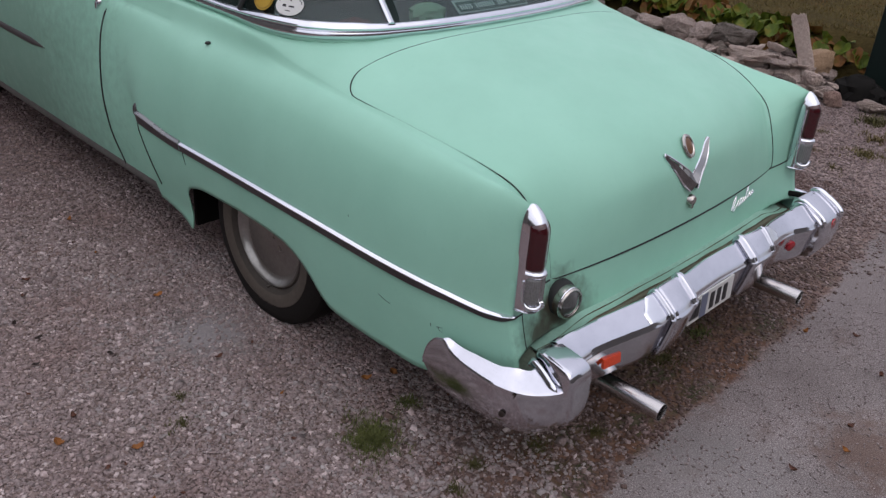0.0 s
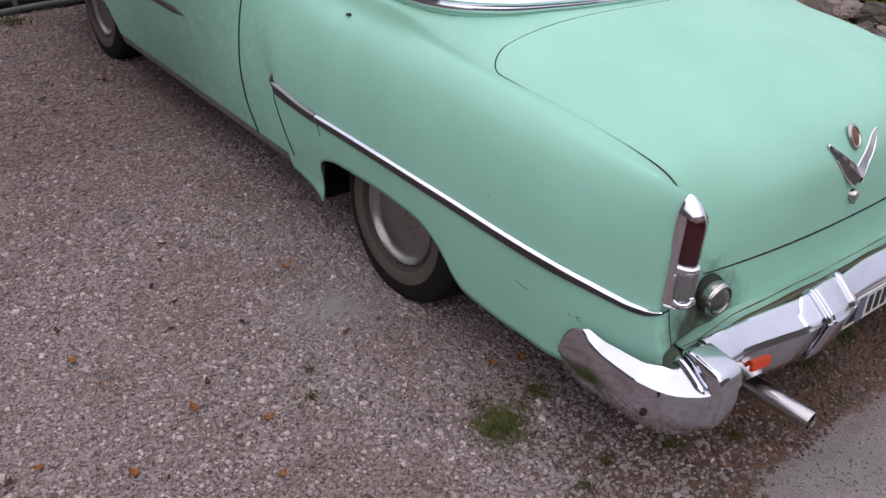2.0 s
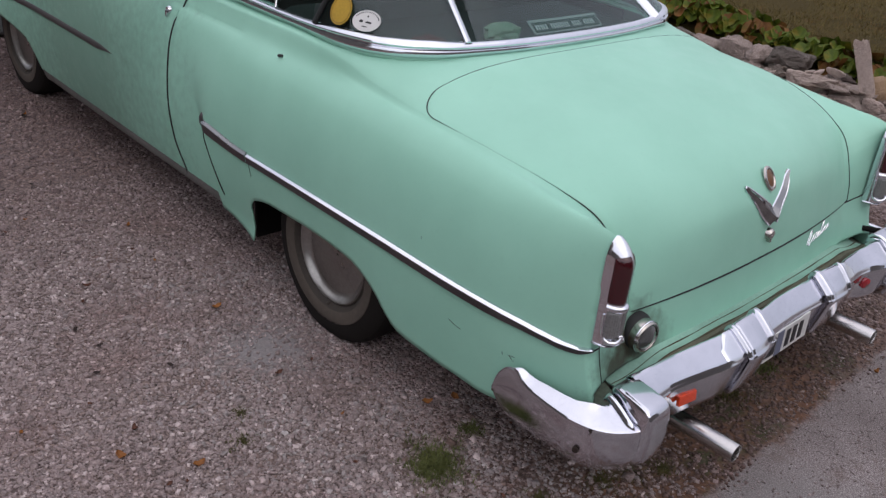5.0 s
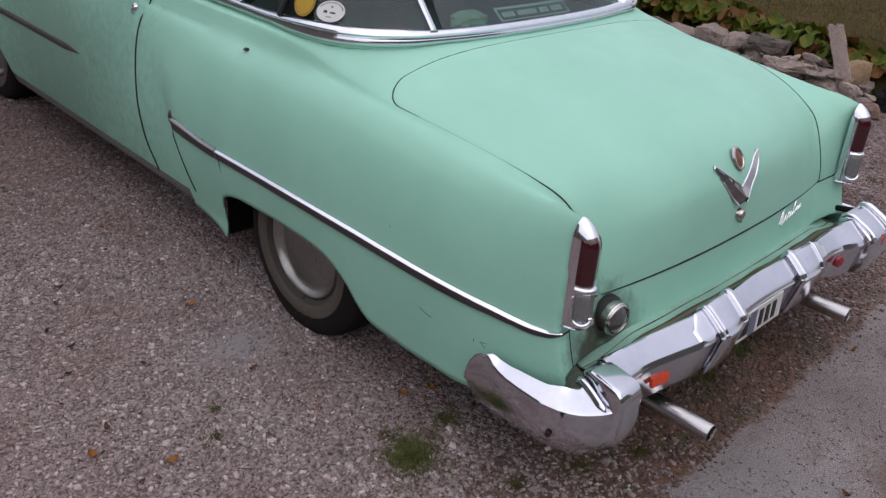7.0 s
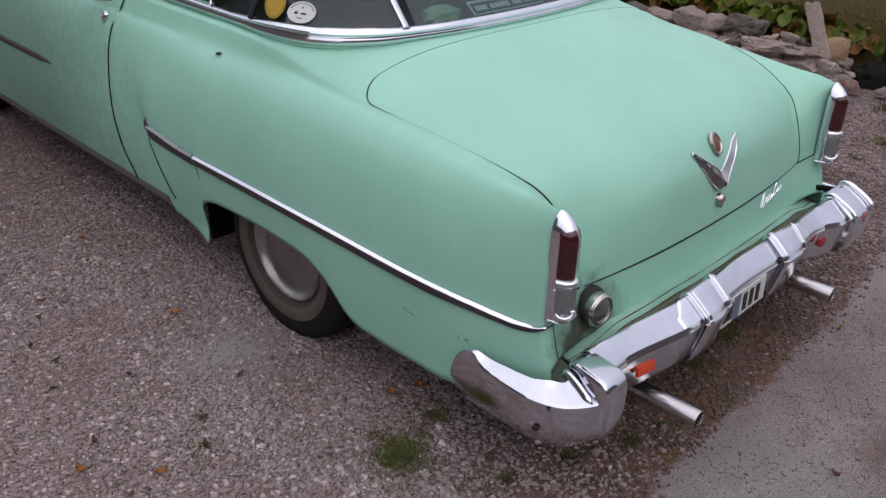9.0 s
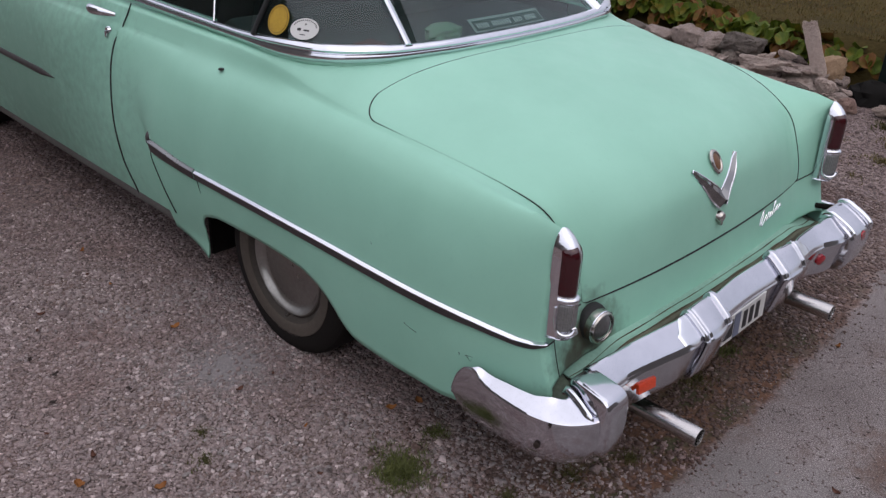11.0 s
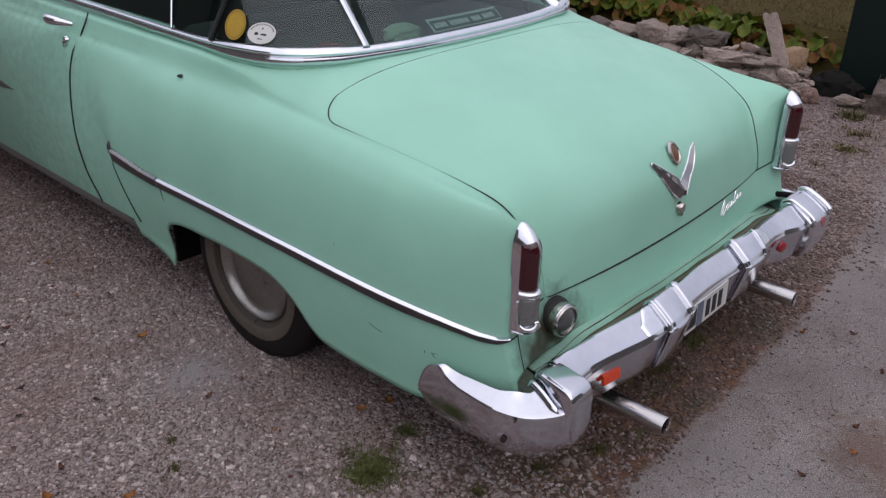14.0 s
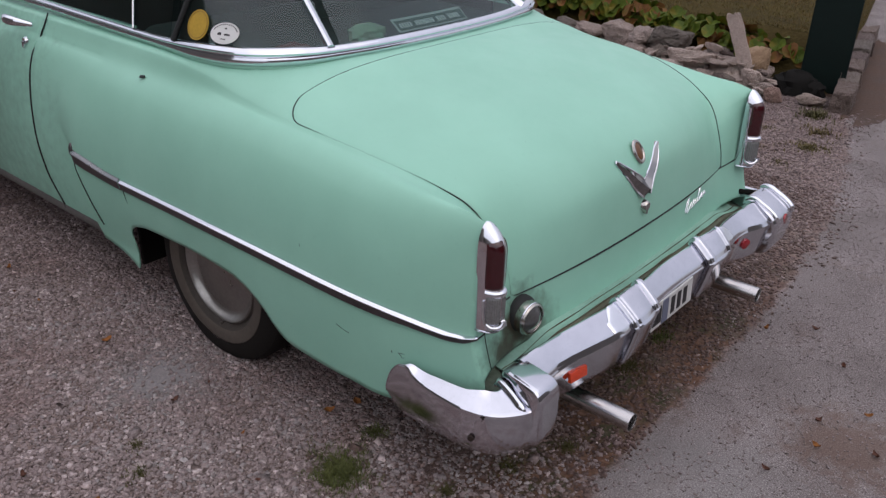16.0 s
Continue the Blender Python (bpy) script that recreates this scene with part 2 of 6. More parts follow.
def make_leaf(name, low, high, edge=None):
    n = Nodes(name)
    n.set(Roughness=0.62)
    n.bsdf.inputs["Specular IOR Level"].default_value = 0.25
    isle = n.add("ShaderNodeNewGeometry").outputs["Random Per Island"]
    at = n.coords()
    body = n.mix(0.5, n.ramp(isle, (0.0, low), (1.0, high)), n.ramp(n.noise(25, 4, 0.6, at), (0.3, low), (0.7, high)))
    if edge:
        body = n.mix(n.ramp(n.noise(7, 3, 0.6, at), (0.52, 0.0), (0.66, 0.85)), body, edge)
    n.colour(n.mix(1.0, body, (TONE,) * 3, "MULTIPLY"))
    return n.mat


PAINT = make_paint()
CHROME = make_chrome()
OLD_CHROME = make_chrome("worn_chrome", 0.9, 0.09)
STEEL = make_chrome("exhaust_steel", 0.8, 0.22, (0.52, 0.50, 0.49))
WALL = plain("dusty_tyre_side", (0.105, 0.086, 0.070), 0.9, vary=0.22, scale=10)
SEAL = plain("black_seal", (0.012, 0.013, 0.013), 0.7)
UNDER = plain("underbody_black", (0.012, 0.011, 0.010), 0.95, vary=0.4)
UNDER.node_tree.nodes["Principled BSDF"].inputs["Specular IOR Level"].default_value = 0.15
HUB = plain("dusty_hub_metal", (0.40, 0.385, 0.36), 0.33, metallic=0.9, vary=0.2, scale=12, spread=0.1)
RED = make_lens("red_lens", (0.055, 0.002, 0.006))
CLEAR = make_lens("clear_lens", (0.20, 0.20, 0.20))
ORANGE = make_lens("orange_reflector", (0.85, 0.075, 0.02))
GLASS = make_glass("window_glass", (0.66, 0.77, 0.76))
INSIDE = plain("cabin_cloth", (0.035, 0.045, 0.042), 0.85, vary=0.35)
ROOF = plain("roof_paint", (0.03, 0.04, 0.038), 0.4)
WHITE = plain("white_print", (0.72, 0.72, 0.70), 0.5, vary=0.06)
BLACK = plain("black_print", (0.02, 0.02, 0.022), 0.5)
TREAD = plain("tyre_tread", (0.020, 0.0175, 0.016), 0.95, vary=0.3, scale=25)
TREAD.node_tree.nodes["Principled BSDF"].inputs["Specular IOR Level"].default_value = 0.15
WORN_TRIM = make_chrome("tarnished_trim", 0.5, 0.26, (0.25, 0.25, 0.255))
RUST = plain("rusty_bolt", (0.045, 0.03, 0.024), 0.8, metallic=0.4, vary=0.4, scale=60)
DUSTY = plain("dusty_black_rubber", (0.062, 0.052, 0.043), 0.9, vary=0.3, scale=14)
SMOKED = make_lens("smoked_glass", (0.10, 0.10, 0.10), 0.06)
DARK_TRIM = plain("dark_trim_metal", (0.12, 0.108, 0.112), 0.40, metallic=0.6, vary=0.3, scale=16, spread=0.1)
DUSTY_STEEL = plain("dusty_steel", (0.16, 0.14, 0.125), 0.5, metallic=0.5, vary=0.3, scale=14)
DIM_CHROME = make_chrome("dusty_chrome", 0.5, 0.20, (0.50, 0.47, 0.44))
RED_DISC = make_lens("red_reflector", (0.42, 0.02, 0.03))
CORNER = plain("dirty_mint_paint", (0.125, 0.165, 0.120), 0.8, vary=0.45, scale=12, bump=0.2)
GRIMY = plain("grimy_paint", (0.135, 0.125, 0.085), 0.85, vary=0.45, scale=14, bump=0.3)

# ================= the ground =================
def edge_y(x):
    """Where the worn asphalt begins, behind the car."""
    return spl([-6, -0.65, -0.1, 1.0, 2.4, 3.1, 4.2, 9], [-1.66, -1.300, -1.255, -1.20, -0.98, -0.79, -0.70, -0.5], x)


def make_ground():
    """Packed grit, a band of brown moss and earth, and old asphalt beyond the edge."""
    n = Nodes("gravel_drive")
    n.set(Roughness=0.95)
    at = n.coords()
    xyz = n.add("ShaderNodeSeparateXYZ")
    n.link(at, xyz.inputs[0])
    x, y = xyz.outputs[0], xyz.outputs[1]
    # the edge: a gentle bend, y = -1.2 + 0.03 * max(0, x)^2.2
    bend = n.math("MULTIPLY", n.math("POWER", n.math("MAXIMUM", x, 0.0), 2.2), 0.034)
    away = n.math("SUBTRACT", n.math("SUBTRACT", y, -1.268), bend)
    away = n.math("ADD", away, n.math("MULTIPLY", n.math("SUBTRACT", n.noise(9, 5, 0.6, at), 0.5), 0.16))
    asphalt = n.ramp(n.math("ADD", n.math("MULTIPLY", away, 4.0), 0.5), (0.44, 1.0), (0.56, 0.0))
    grit = n.cells(125, out="Color", at=at)
    sep = n.add("ShaderNodeSeparateColor")
    n.link(grit, sep.inputs[0])
    tone = n.ramp(sep.outputs[0], (0.0, (0.075, 0.056, 0.052)), (0.5, (0.224, 0.170, 0.155)), (0.85, (0.300, 0.234, 0.214)), (1.0, (0.44, 0.36, 0.335)))
    tone = n.mix(1.0, tone, n.ramp(n.noise(1.1, 6, 0.6, at), (0.3, (0.78, 0.75, 0.75)), (0.7, (1.1, 1.06, 1.06))), "MULTIPLY")
    up = n.math("ADD", y, n.math("MULTIPLY", n.math("SUBTRACT", n.noise(0.9, 4, 0.6, at), 0.5), 2.4))
    tone = n.mix(n.ramp(n.math("MULTIPLY", up, 0.25), (0.12, 0.0), (0.62, 0.55)), tone, n.mix(1.0, tone, (0.62, 0.54, 0.53), "MULTIPLY"))
    rust = n.ramp(n.noise(3.2, 5, 0.65, at), (0.53, 0.0), (0.70, 0.50))
    tone = n.mix(rust, tone, (0.16, 0.085, 0.065))
    dust = n.add("ShaderNodeVectorMath", operation="DISTANCE")
    n.link(at, dust.inputs[0])
    dust.inputs[1].default_value = (-1.15, 0.17, 0.0)
    pale = n.math("ADD", n.math("DIVIDE", dust.outputs["Value"], 0.24), n.math("MULTIPLY", n.math("SUBTRACT", n.noise(7, 4, 0.6, at), 0.5), 1.6))
    tone = n.mix(n.ramp(pale, (0.40, 0.75), (1.0, 0.0)), tone, (0.285, 0.27, 0.275))
    # smooth old asphalt with worn stones in it
    tar = n.ramp(n.noise(190, 5, 0.75, at), (0.36, (0.088, 0.071, 0.070)), (0.50, (0.205, 0.176, 0.170)), (0.66, (0.50, 0.455, 0.440)))
    tar = n.mix(1.0, tar, n.ramp(n.noise(2.2, 5, 0.6, at), (0.32, (0.74, 0.71, 0.70)), (0.68, (1.26, 1.25, 1.26))), "MULTIPLY")
    tar = n.mix(n.ramp(n.noise(4.5, 5, 0.65, at), (0.56, 0.0), (0.72, 0.6)), tar, (0.115, 0.070, 0.052))
    worn = n.add("ShaderNodeVectorMath", operation="DISTANCE")
    n.link(at, worn.inputs[0])
    worn.inputs[1].default_value = (-0.40, -1.47, 0.0)
    grey = n.math("ADD", n.math("DIVIDE", worn.outputs["Value"], 0.36), n.math("MULTIPLY", n.math("SUBTRACT", n.noise(8, 4, 0.6, at), 0.5), 1.3))
    tar = n.mix(n.ramp(grey, (0.35, 0.55), (1.0, 0.0)), tar, n.mix(0.5, tar, (0.30, 0.30, 0.295)))
    litter = n.add("ShaderNodeVectorMath", operation="DISTANCE")
    n.link(at, litter.inputs[0])
    litter.inputs[1].default_value = (0.10, -1.78, 0.0)
    brown = n.math("ADD", n.math("DIVIDE", litter.outputs["Value"], 0.30), n.math("MULTIPLY", n.math("SUBTRACT", n.noise(14, 5, 0.7, at), 0.5), 2.2))
    tar = n.mix(n.ramp(brown, (0.30, 0.65), (0.85, 0.0)), tar, (0.125, 0.066, 0.042))
    # brown earth and moss along the edge
    band = n.math("MULTIPLY", n.ramp(away, (0.0, 0.0), (0.03, 1.0), (0.30, 0.9), (0.52, 0.0)), n.ramp(n.math("ADD", x, 0.0), (0.0, 1.0), (1.0, 1.0)))
    side = n.ramp(n.math("MULTIPLY", n.math("ADD", x, 1.25), 0.25), (0.0, 0.0), (0.12, 1.0), (0.40, 1.0), (0.80, 0.0))
    band = n.math("MULTIPLY", n.math("MULTIPLY", band, side), n.ramp(n.noise(6, 5, 0.7, at), (0.30, 0.45), (0.52, 1.0)))
    earth = n.ramp(n.noise(38, 6, 0.7, at), (0.30, (0.040, 0.024, 0.016)), (0.52, (0.150, 0.072, 0.041)), (0.75, (0.27, 0.165, 0.11)))
    moss = n.ramp(n.noise(60, 4, 0.7, at), (0.3, (0.022, 0.026, 0.010)), (0.7, (0.075, 0.078, 0.026)))
    earth = n.mix(n.ramp(n.noise(5.5, 4, 0.6, at), (0.50, 0.0), (0.62, 0.9)), earth, moss)
    n.colour(n.mix(1.0, n.mix(asphalt, n.mix(band, tone, earth), tar), (TONE,) * 3, "MULTIPLY"))
    n.bump(n.mix(asphalt, n.math("SUBTRACT", 1.0, n.cells(125, at=at)), n.noise(190, 4, 0.7, at)), 0.45, 0.005)
    return n.mat


gx, gy = np.concatenate([[-400, -60, -12], np.linspace(-5, 6, 23), [12, 60, 400]]), np.concatenate([[-400, -60, -12], np.linspace(-4, 8, 25), [14, 60, 400]])
X, Y = np.meshgrid(gx, gy, indexing="ij")
ground = tagged(part("ground", grid(np.stack([X, Y, 0 * X], -1)[:, ::-1]), make_ground()), "grey-pink gravel drive running into worn asphalt", "ground", kind="structure")

# unseen plain walls added beside and behind the viewer to dim light and reflections
PLASTER = plain("grey_plaster", (0.20, 0.18, 0.16), 0.9, vary=0.2, scale=3)
tagged(part("wall_west", box(-9.6, -4.0, 1.2, 0.3, 10.4, 2.4, 0.01), PLASTER), "low plain grey unseen wall, added to dim light from the side", "wall", kind="structure")
tagged(part("wall_house", box(-6.0, 8.2, 2.5, 0.3, 13.4, 5.0, 0.01), PLASTER), "tall plain grey unseen wall, added to shade the door and far drive", "wall", kind="structure")
tagged(part("wall_house_end", box(-7.9, 1.36, 2.5, 3.5, 0.3, 5.0, 0.01), PLASTER), "plain grey end of the unseen shading wall", "wall", kind="structure")
tagged(part("wall_south", box(-1.0, -9.2, 2.2, 17.0, 0.3, 4.4, 0.01), PLASTER), "plain grey unseen wall, added to dim light from behind", "wall", kind="structure")

# ================= the car =================
car = thing("car", "mint green nineteen-fifties two-door sedan with chrome bumpers, parked on gravel", "car")

# ---- the three long lines of the upper body, front to tail, then down the tail ----
CROWN = [(0.80, 4.0, 0.90), (0.895, 2.4, 0.965), (0.892, 1.3, 0.972), (0.886, 0.5, 0.964), (0.880, -0.2, 0.940),
         (0.876, -0.5, 0.915), (0.866, -0.75, 0.890), (0.858, -0.92, 0.874), (0.855, -0.985, 0.860)]
LIDLINE = [(0.76, 4.0, 0.94), (0.86, 2.4, 1.035), (0.862, 1.3, 1.042), (0.856, 0.5, 1.034), (0.846, -0.2, 0.953),
           (0.835, -0.5, 0.924), (0.785, -0.73, 0.873), (0.745, -0.83, 0.825), (0.718, -0.885, 0.76),
           (0.700, -0.920, 0.70), (0.695, -0.950, 0.62), (0.695, -0.960, 0.565), (0.70, -0.980, 0.49), (0.70, -0.998, 0.42)]
CENTRE = [(0, 4.0, 1.02), (0, 2.4, 1.075), (0, 1.3, 1.075), (0, 0.5, 1.072), (0, -0.2, 1.048),
          (0, -0.5, 1.000), (0, -0.73, 0.938), (0, -0.85, 0.890), (0, -0.935, 0.825),
          (0, -0.978, 0.75), (0, -0.994, 0.64), (0, -1.000, 0.56), (0, -1.008, 0.49), (0, -1.022, 0.42)]
LAST = len(CROWN) - 1          # the knot at the top of the tail lamp


def line(knots, v):
    k = np.asarray(knots)
    return np.stack([spl(np.arange(len(k)), k[:, i], v) for i in range(3)], -1)


def width(y, z):
    """Half the body's width, with the swell of the rear fender."""
    w = spl([-1.0, -0.9, -0.75, -0.5, -0.2, 0.5, 0.8, 2.6, 3.4, 4.0], [0.888, 0.926, 0.968, 1.000, 1.010, 1.008, 1.008, 1.0, 0.98, 0.87], y)
    edge = 0.825 + 0.25 * (np.asarray(z) - 0.40)
    edge = edge - 1.3 * np.clip(np.asarray(z) - 0.66, 0, 0.3) ** 2
    fade = 0.006 + 0.15 * soft(0.50, 0.80, z)
    hard, wide = soft(edge - 0.004 - fade, edge + 0.026 + fade, y), soft(0.45, 1.05, y)
    k = soft(0.74, 1.0, z)
    return w - 0.036 * ((1 - k) * hard + k * wide) * soft(3.3, 2.6, y)


def bottom(y):
    """The lower edge of the side: sill, fender tips and wheel arches."""
    return spl([-1.0, -0.80, -0.70, -0.60, -0.50, -0.44, -0.375, -0.33, -0.29, -0.26, -0.24, -0.20, -0.15, -0.08, 0.05, 0.15, 0.30, 0.41, 0.50, 0.535, 0.555, 0.564, 0.575, 0.60, 0.66, 0.80, 2.72, 2.78, 2.87, 3.3, 3.65, 3.75, 4.0],
               [0.380, 0.262, 0.246, 0.257, 0.263, 0.268, 0.273, 0.280, 0.302, 0.328, 0.350, 0.383, 0.411, 0.432, 0.440, 0.441, 0.436, 0.430, 0.408, 0.386, 0.350, 0.240, 0.198, 0.212, 0.236, 0.263, 0.265, 0.30, 0.44, 0.50, 0.44, 0.30, 0.32], y)


def flank(y, z, xc, zc):
    """x of the side at y and z, below the crown at (xc, zc)."""
    zb = 0.27
    q = np.clip((z - zb) / (zc - zb), 0, 1)
    w = width(y, z)
    t = np.clip((q - 0.40) / 0.60, 0, 1)
    o = (1 - np.sqrt(1 - (0.985 * t) ** 2.3)) / (1 - math.sqrt(1 - 0.985 ** 2.3))
    return w - (0.050 - 0.014 * soft(0.6, 0.9, y) - 0.034 * soft(0.2, -0.45, y)) * (1 - np.clip(q / 0.46, 0, 1)) ** 1.8 - (w - xc) * o


def crown_line(v):
    """The crown, and past its end the body's corner going down beside the lamp."""
    top = line(CROWN, np.clip(v, 0, LAST))
    zt = np.where(v > LAST, spl([LAST, LAST + 1, LAST + 2, LAST + 3, LAST + 4, LAST + 5], [0.86, 0.785, 0.68, 0.585, 0.49, 0.41], np.clip(v, LAST, LAST + 5)), top[..., 2])
    end = CROWN[-1]
    xt = np.where(v > LAST, flank(end[1] + 0 * zt, zt, end[0], end[2]), top[..., 0])
    yt = np.where(v > LAST, end[1] - flare(zt), top[..., 1])
    return np.stack([xt, yt, zt], -1)


def deck(s, v):
    """The top and tail: s 0 at the crown, 0.18 at the lid's edge, 1 in the middle."""
    s, v = np.broadcast_arrays(np.asarray(s, float), np.asarray(v, float))
    lid, mid = line(LIDLINE, v), line(CENTRE, v)
    a = np.clip(s / 0.18, 0, 1)[..., None]
    tail = v > LAST
    reach = 1.1 * np.clip(a[..., 0] * 2.2, 0, 1)          # the corner over the lamp grows rounder towards the lid
    top = sum(k * crown_line(v + d * reach) for d, k in ((-1.0, 0.12), (-0.5, 0.23), (0.0, 0.30), (0.5, 0.23), (1.0, 0.12)))
    b = np.clip((s - 0.18) / 0.82, 0, 1)[..., None]
    dip = -0.003 * np.sin(np.pi * a ** 0.7) * soft(1.0, -0.1, top[..., 1:2]) * soft(LAST - 0.1, LAST - 2.0, v)[..., None]
    outer = top * (1 - a) + lid * a + dip * [0, 0, 1]
    g = 1 - (1 - b) ** (2.3 + 4.2 * soft(-0.24, 0.06, top[..., 1:2]) * (~tail)[..., None])
    inner = np.concatenate([lid[..., :1] * (1 - b), lid[..., 1:] + (mid[..., 1:] - lid[..., 1:]) * g], -1)
    return np.where(a < 1, outer, inner)


def flare(z):
    """How far the fender's lower corner kicks back."""
    return 0.040 * np.clip((0.575 - np.asarray(z, float)) / 0.155, 0, 1.1) ** 1.5


def v_at(y):
    """The knot number at which the crown passes y."""
    k = np.asarray(CROWN)[:, 1]
    v = np.linspace(0, LAST, 4000)
    return np.interp(-np.asarray(y, float), -spl(np.arange(len(k)), k, v), v)


YS = np.unique(np.round(np.concatenate([np.linspace(4.0, 1.0, 60), np.linspace(1.0, -0.985, 130), np.linspace(0.95, 0.78, 30), [0.548, 0.553, 0.5575, 0.562, 0.568, 0.575, 0.585]]), 4))[::-1]
VS = v_at(YS)
SS = np.concatenate([np.linspace(0, 0.18, 9), np.linspace(0.18, 1, 30)[1:]])
VT = np.concatenate([VS, np.linspace(LAST, LAST + 5, 40)[1:]])


def side_sheet(q, ys, lift=0.0):
    rows = []
    for y in ys:
        c = line(CROWN, v_at(y))
        z = bottom(y) + (c[2] - bottom(y)) * q
        rows.append(np.stack([-(flank(y, z, c[0], c[2]) + lift), y - flare(z) * soft(-0.72, -0.985, y), z], -1))
    return np.array(rows)


BELT = [(0.0, -0.118), (0.18, -0.114), (0.34, -0.104), (0.50, -0.080), (0.60, -0.058), (0.68, -0.022), (0.745, 0.028), (0.79, 0.095),
        (0.815, 0.18), (0.828, 0.30), (0.834, 0.6), (0.84, 1.2), (0.835, 1.9), (0.79, 2.25), (0.60, 2.45), (0.0, 2.55)]


def belt_height(y):
    return spl([-0.12, 0.0, 0.3, 1.2, 2.6], [1.078, 1.080, 1.076, 1.088, 1.10], y)


def belt_path(n=220, side=-1):
    b = np.asarray(BELT)
    d = np.concatenate([[0], np.cumsum(np.hypot(*np.diff(b, axis=0).T))])
    t = np.linspace(0, d[-1], n)
    x, y = spl(d, b[:, 0], t), spl(d, b[:, 1], t)
    return np.stack([side * x, y, belt_height(y)], 1)


def inside_belt(x, y, inset=0.012):
    b = belt_path(160)
    front, back = b[np.argmax(np.abs(b[:, 0])):], b[:np.argmax(np.abs(b[:, 0])) + 1]
    yb = np.interp(np.abs(x), -back[:, 0], back[:, 1])
    yf = np.interp(np.abs(x), -front[::-1, 0], front[::-1, 1])
    return (np.abs(x) < 0.84 - inset) & (y > yb + inset) & (y < yf - inset)


q = np.sin(np.linspace(0, 1, 48) * np.pi / 2)
q = 0.5 * q + 0.5 * np.linspace(0, 1, 48)
side = grid(side_sheet(q, YS))
top = deck(SS[None, :], VT[:, None]) * [-1, 1, 1]
# the sheet rises a little to meet the moulding round the windows
ring = belt_path(200)
near = np.min(np.hypot(top[..., :1] - ring[:, 0], top[..., 1:2] - ring[:, 1]), -1)
want = belt_height(top[..., 1]) - 0.034
k = np.clip(1 - near / 0.080, 0, 1) ** 1.8 * soft(0.0, 0.15, SS)[None, :] * soft(0.75, 0.45, top[..., 1])
top[..., 2] += np.clip(want - top[..., 2], 0, 0.05) * k
tv, tf = grid(top)
mid = np.array([tv[list(f)].mean(0) for f in tf])
cut = inside_belt(mid[:, 0], mid[:, 1], 0.085)
tf = [f for f, c in zip(tf, cut) if not c]
half = join((side[0], [f[::-1] for f in side[1]]), (tv, [f[::-1] for f in tf]))
bm = bmesh.new()
V, F = join(half, mirrored(half))
vs = [bm.verts.new(v) for v in V]
for f in F:
    bm.faces.new([vs[i] for i in f])
bmesh.ops.remove_doubles(bm, verts=bm.verts, dist=0.0008)
# ease the crest of the fenders
crest = []
for v in bm.verts:
    if -0.90 < v.co.y < 0.75:
        c = line(CROWN, v_at(v.co.y))
        if abs(v.co.z - c[2]) < 0.055 and abs(v.co.x) > c[0] - 0.022:
            crest.append(v)
for i in range(16):
    bmesh.ops.smooth_vert(bm, verts=[v for v in crest if v.co.y > -0.88 + 0.022 * i], factor=0.5, use_axis_x=True, use_axis_y=False, use_axis_z=True)
bmesh.ops.recalc_face_normals(bm, faces=bm.faces)
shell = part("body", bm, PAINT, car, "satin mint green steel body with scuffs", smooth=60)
lip = shell.modifiers.new("thickness", "SOLIDIFY")
lip.thickness, lip.offset = 0.006, -1

# ---- trunk lid, standing a little proud of the body, with its dark gap ----
V0, V1, S0 = float(v_at(-0.172)), LAST + 2.97, 0.185


def lid_border(n=60, r=0.0):
    """Half the lid's outline in (s, v), from the middle of the front edge to the middle of the lower edge."""
    a = np.linspace(0, np.pi / 2, 26)
    cs, cv = 0.10, 0.24
    corner = [(S0 + cs * (1 - np.sin(t)) - r * 0.02 * np.sin(t), V0 + cv * (1 - np.cos(t)) - r * 0.05 * np.cos(t)) for t in a]
    front = [(1 - (1 - S0 - cs) * t, V0 - r * 0.05) for t in np.linspace(0, 1, 40)[:-1]]
    cs2, cv2 = 0.03, 0.18
    flank_run = [(S0 - r * 0.02, t) for t in np.linspace(V0 + cv, V1 - cv2, n)[1:-1]]
    low = [(S0 + cs2 * (1 - np.cos(t)), V1 - cv2 * (1 - np.sin(t)) + r * 0.05 * np.sin(t)) for t in a]
    foot = [(t, V1 + r * 0.05) for t in np.linspace(S0 + cs2, 1, 40)[1:]]
    run = np.array(front + corner + flank_run + low + foot)
    run[:, 0] -= 0.006 * soft(V0 + 1.5, V0 + 0.3, run[:, 1]) * soft(0.36, 0.22, run[:, 0])
    return run


def lifted(s, v, h):
    e = 1e-3
    p = deck(s, v)
    n = np.cross(deck(s + e, v) - p, deck(s, v + e) - p)
    n /= np.linalg.norm(n, axis=-1)[..., None] + 1e-12
    n *= np.sign(n[..., 2:3] * 0.7 - n[..., 1:2] + 1e-9)
    return (p + h * n) * [-1, 1, 1]


def lid_sheet(border):
    rings = []
    for k in (0, 0.012, 0.03, 0.07, 0.12, 0.2, 0.3, 0.42, 0.55, 0.7, 0.85, 1.0):
        st = border * (1 - k) + np.stack([np.full(len(border), 1.0), border[:, 1]], 1) * k
        rings.append(lifted(np.minimum(st[:, 0], 0.9995), st[:, 1], -0.001 if k == 0 else 0.0022))
    return grid(np.array(rings)), lifted(np.minimum(border[:, 0], 0.9995), border[:, 1], 0.0008)


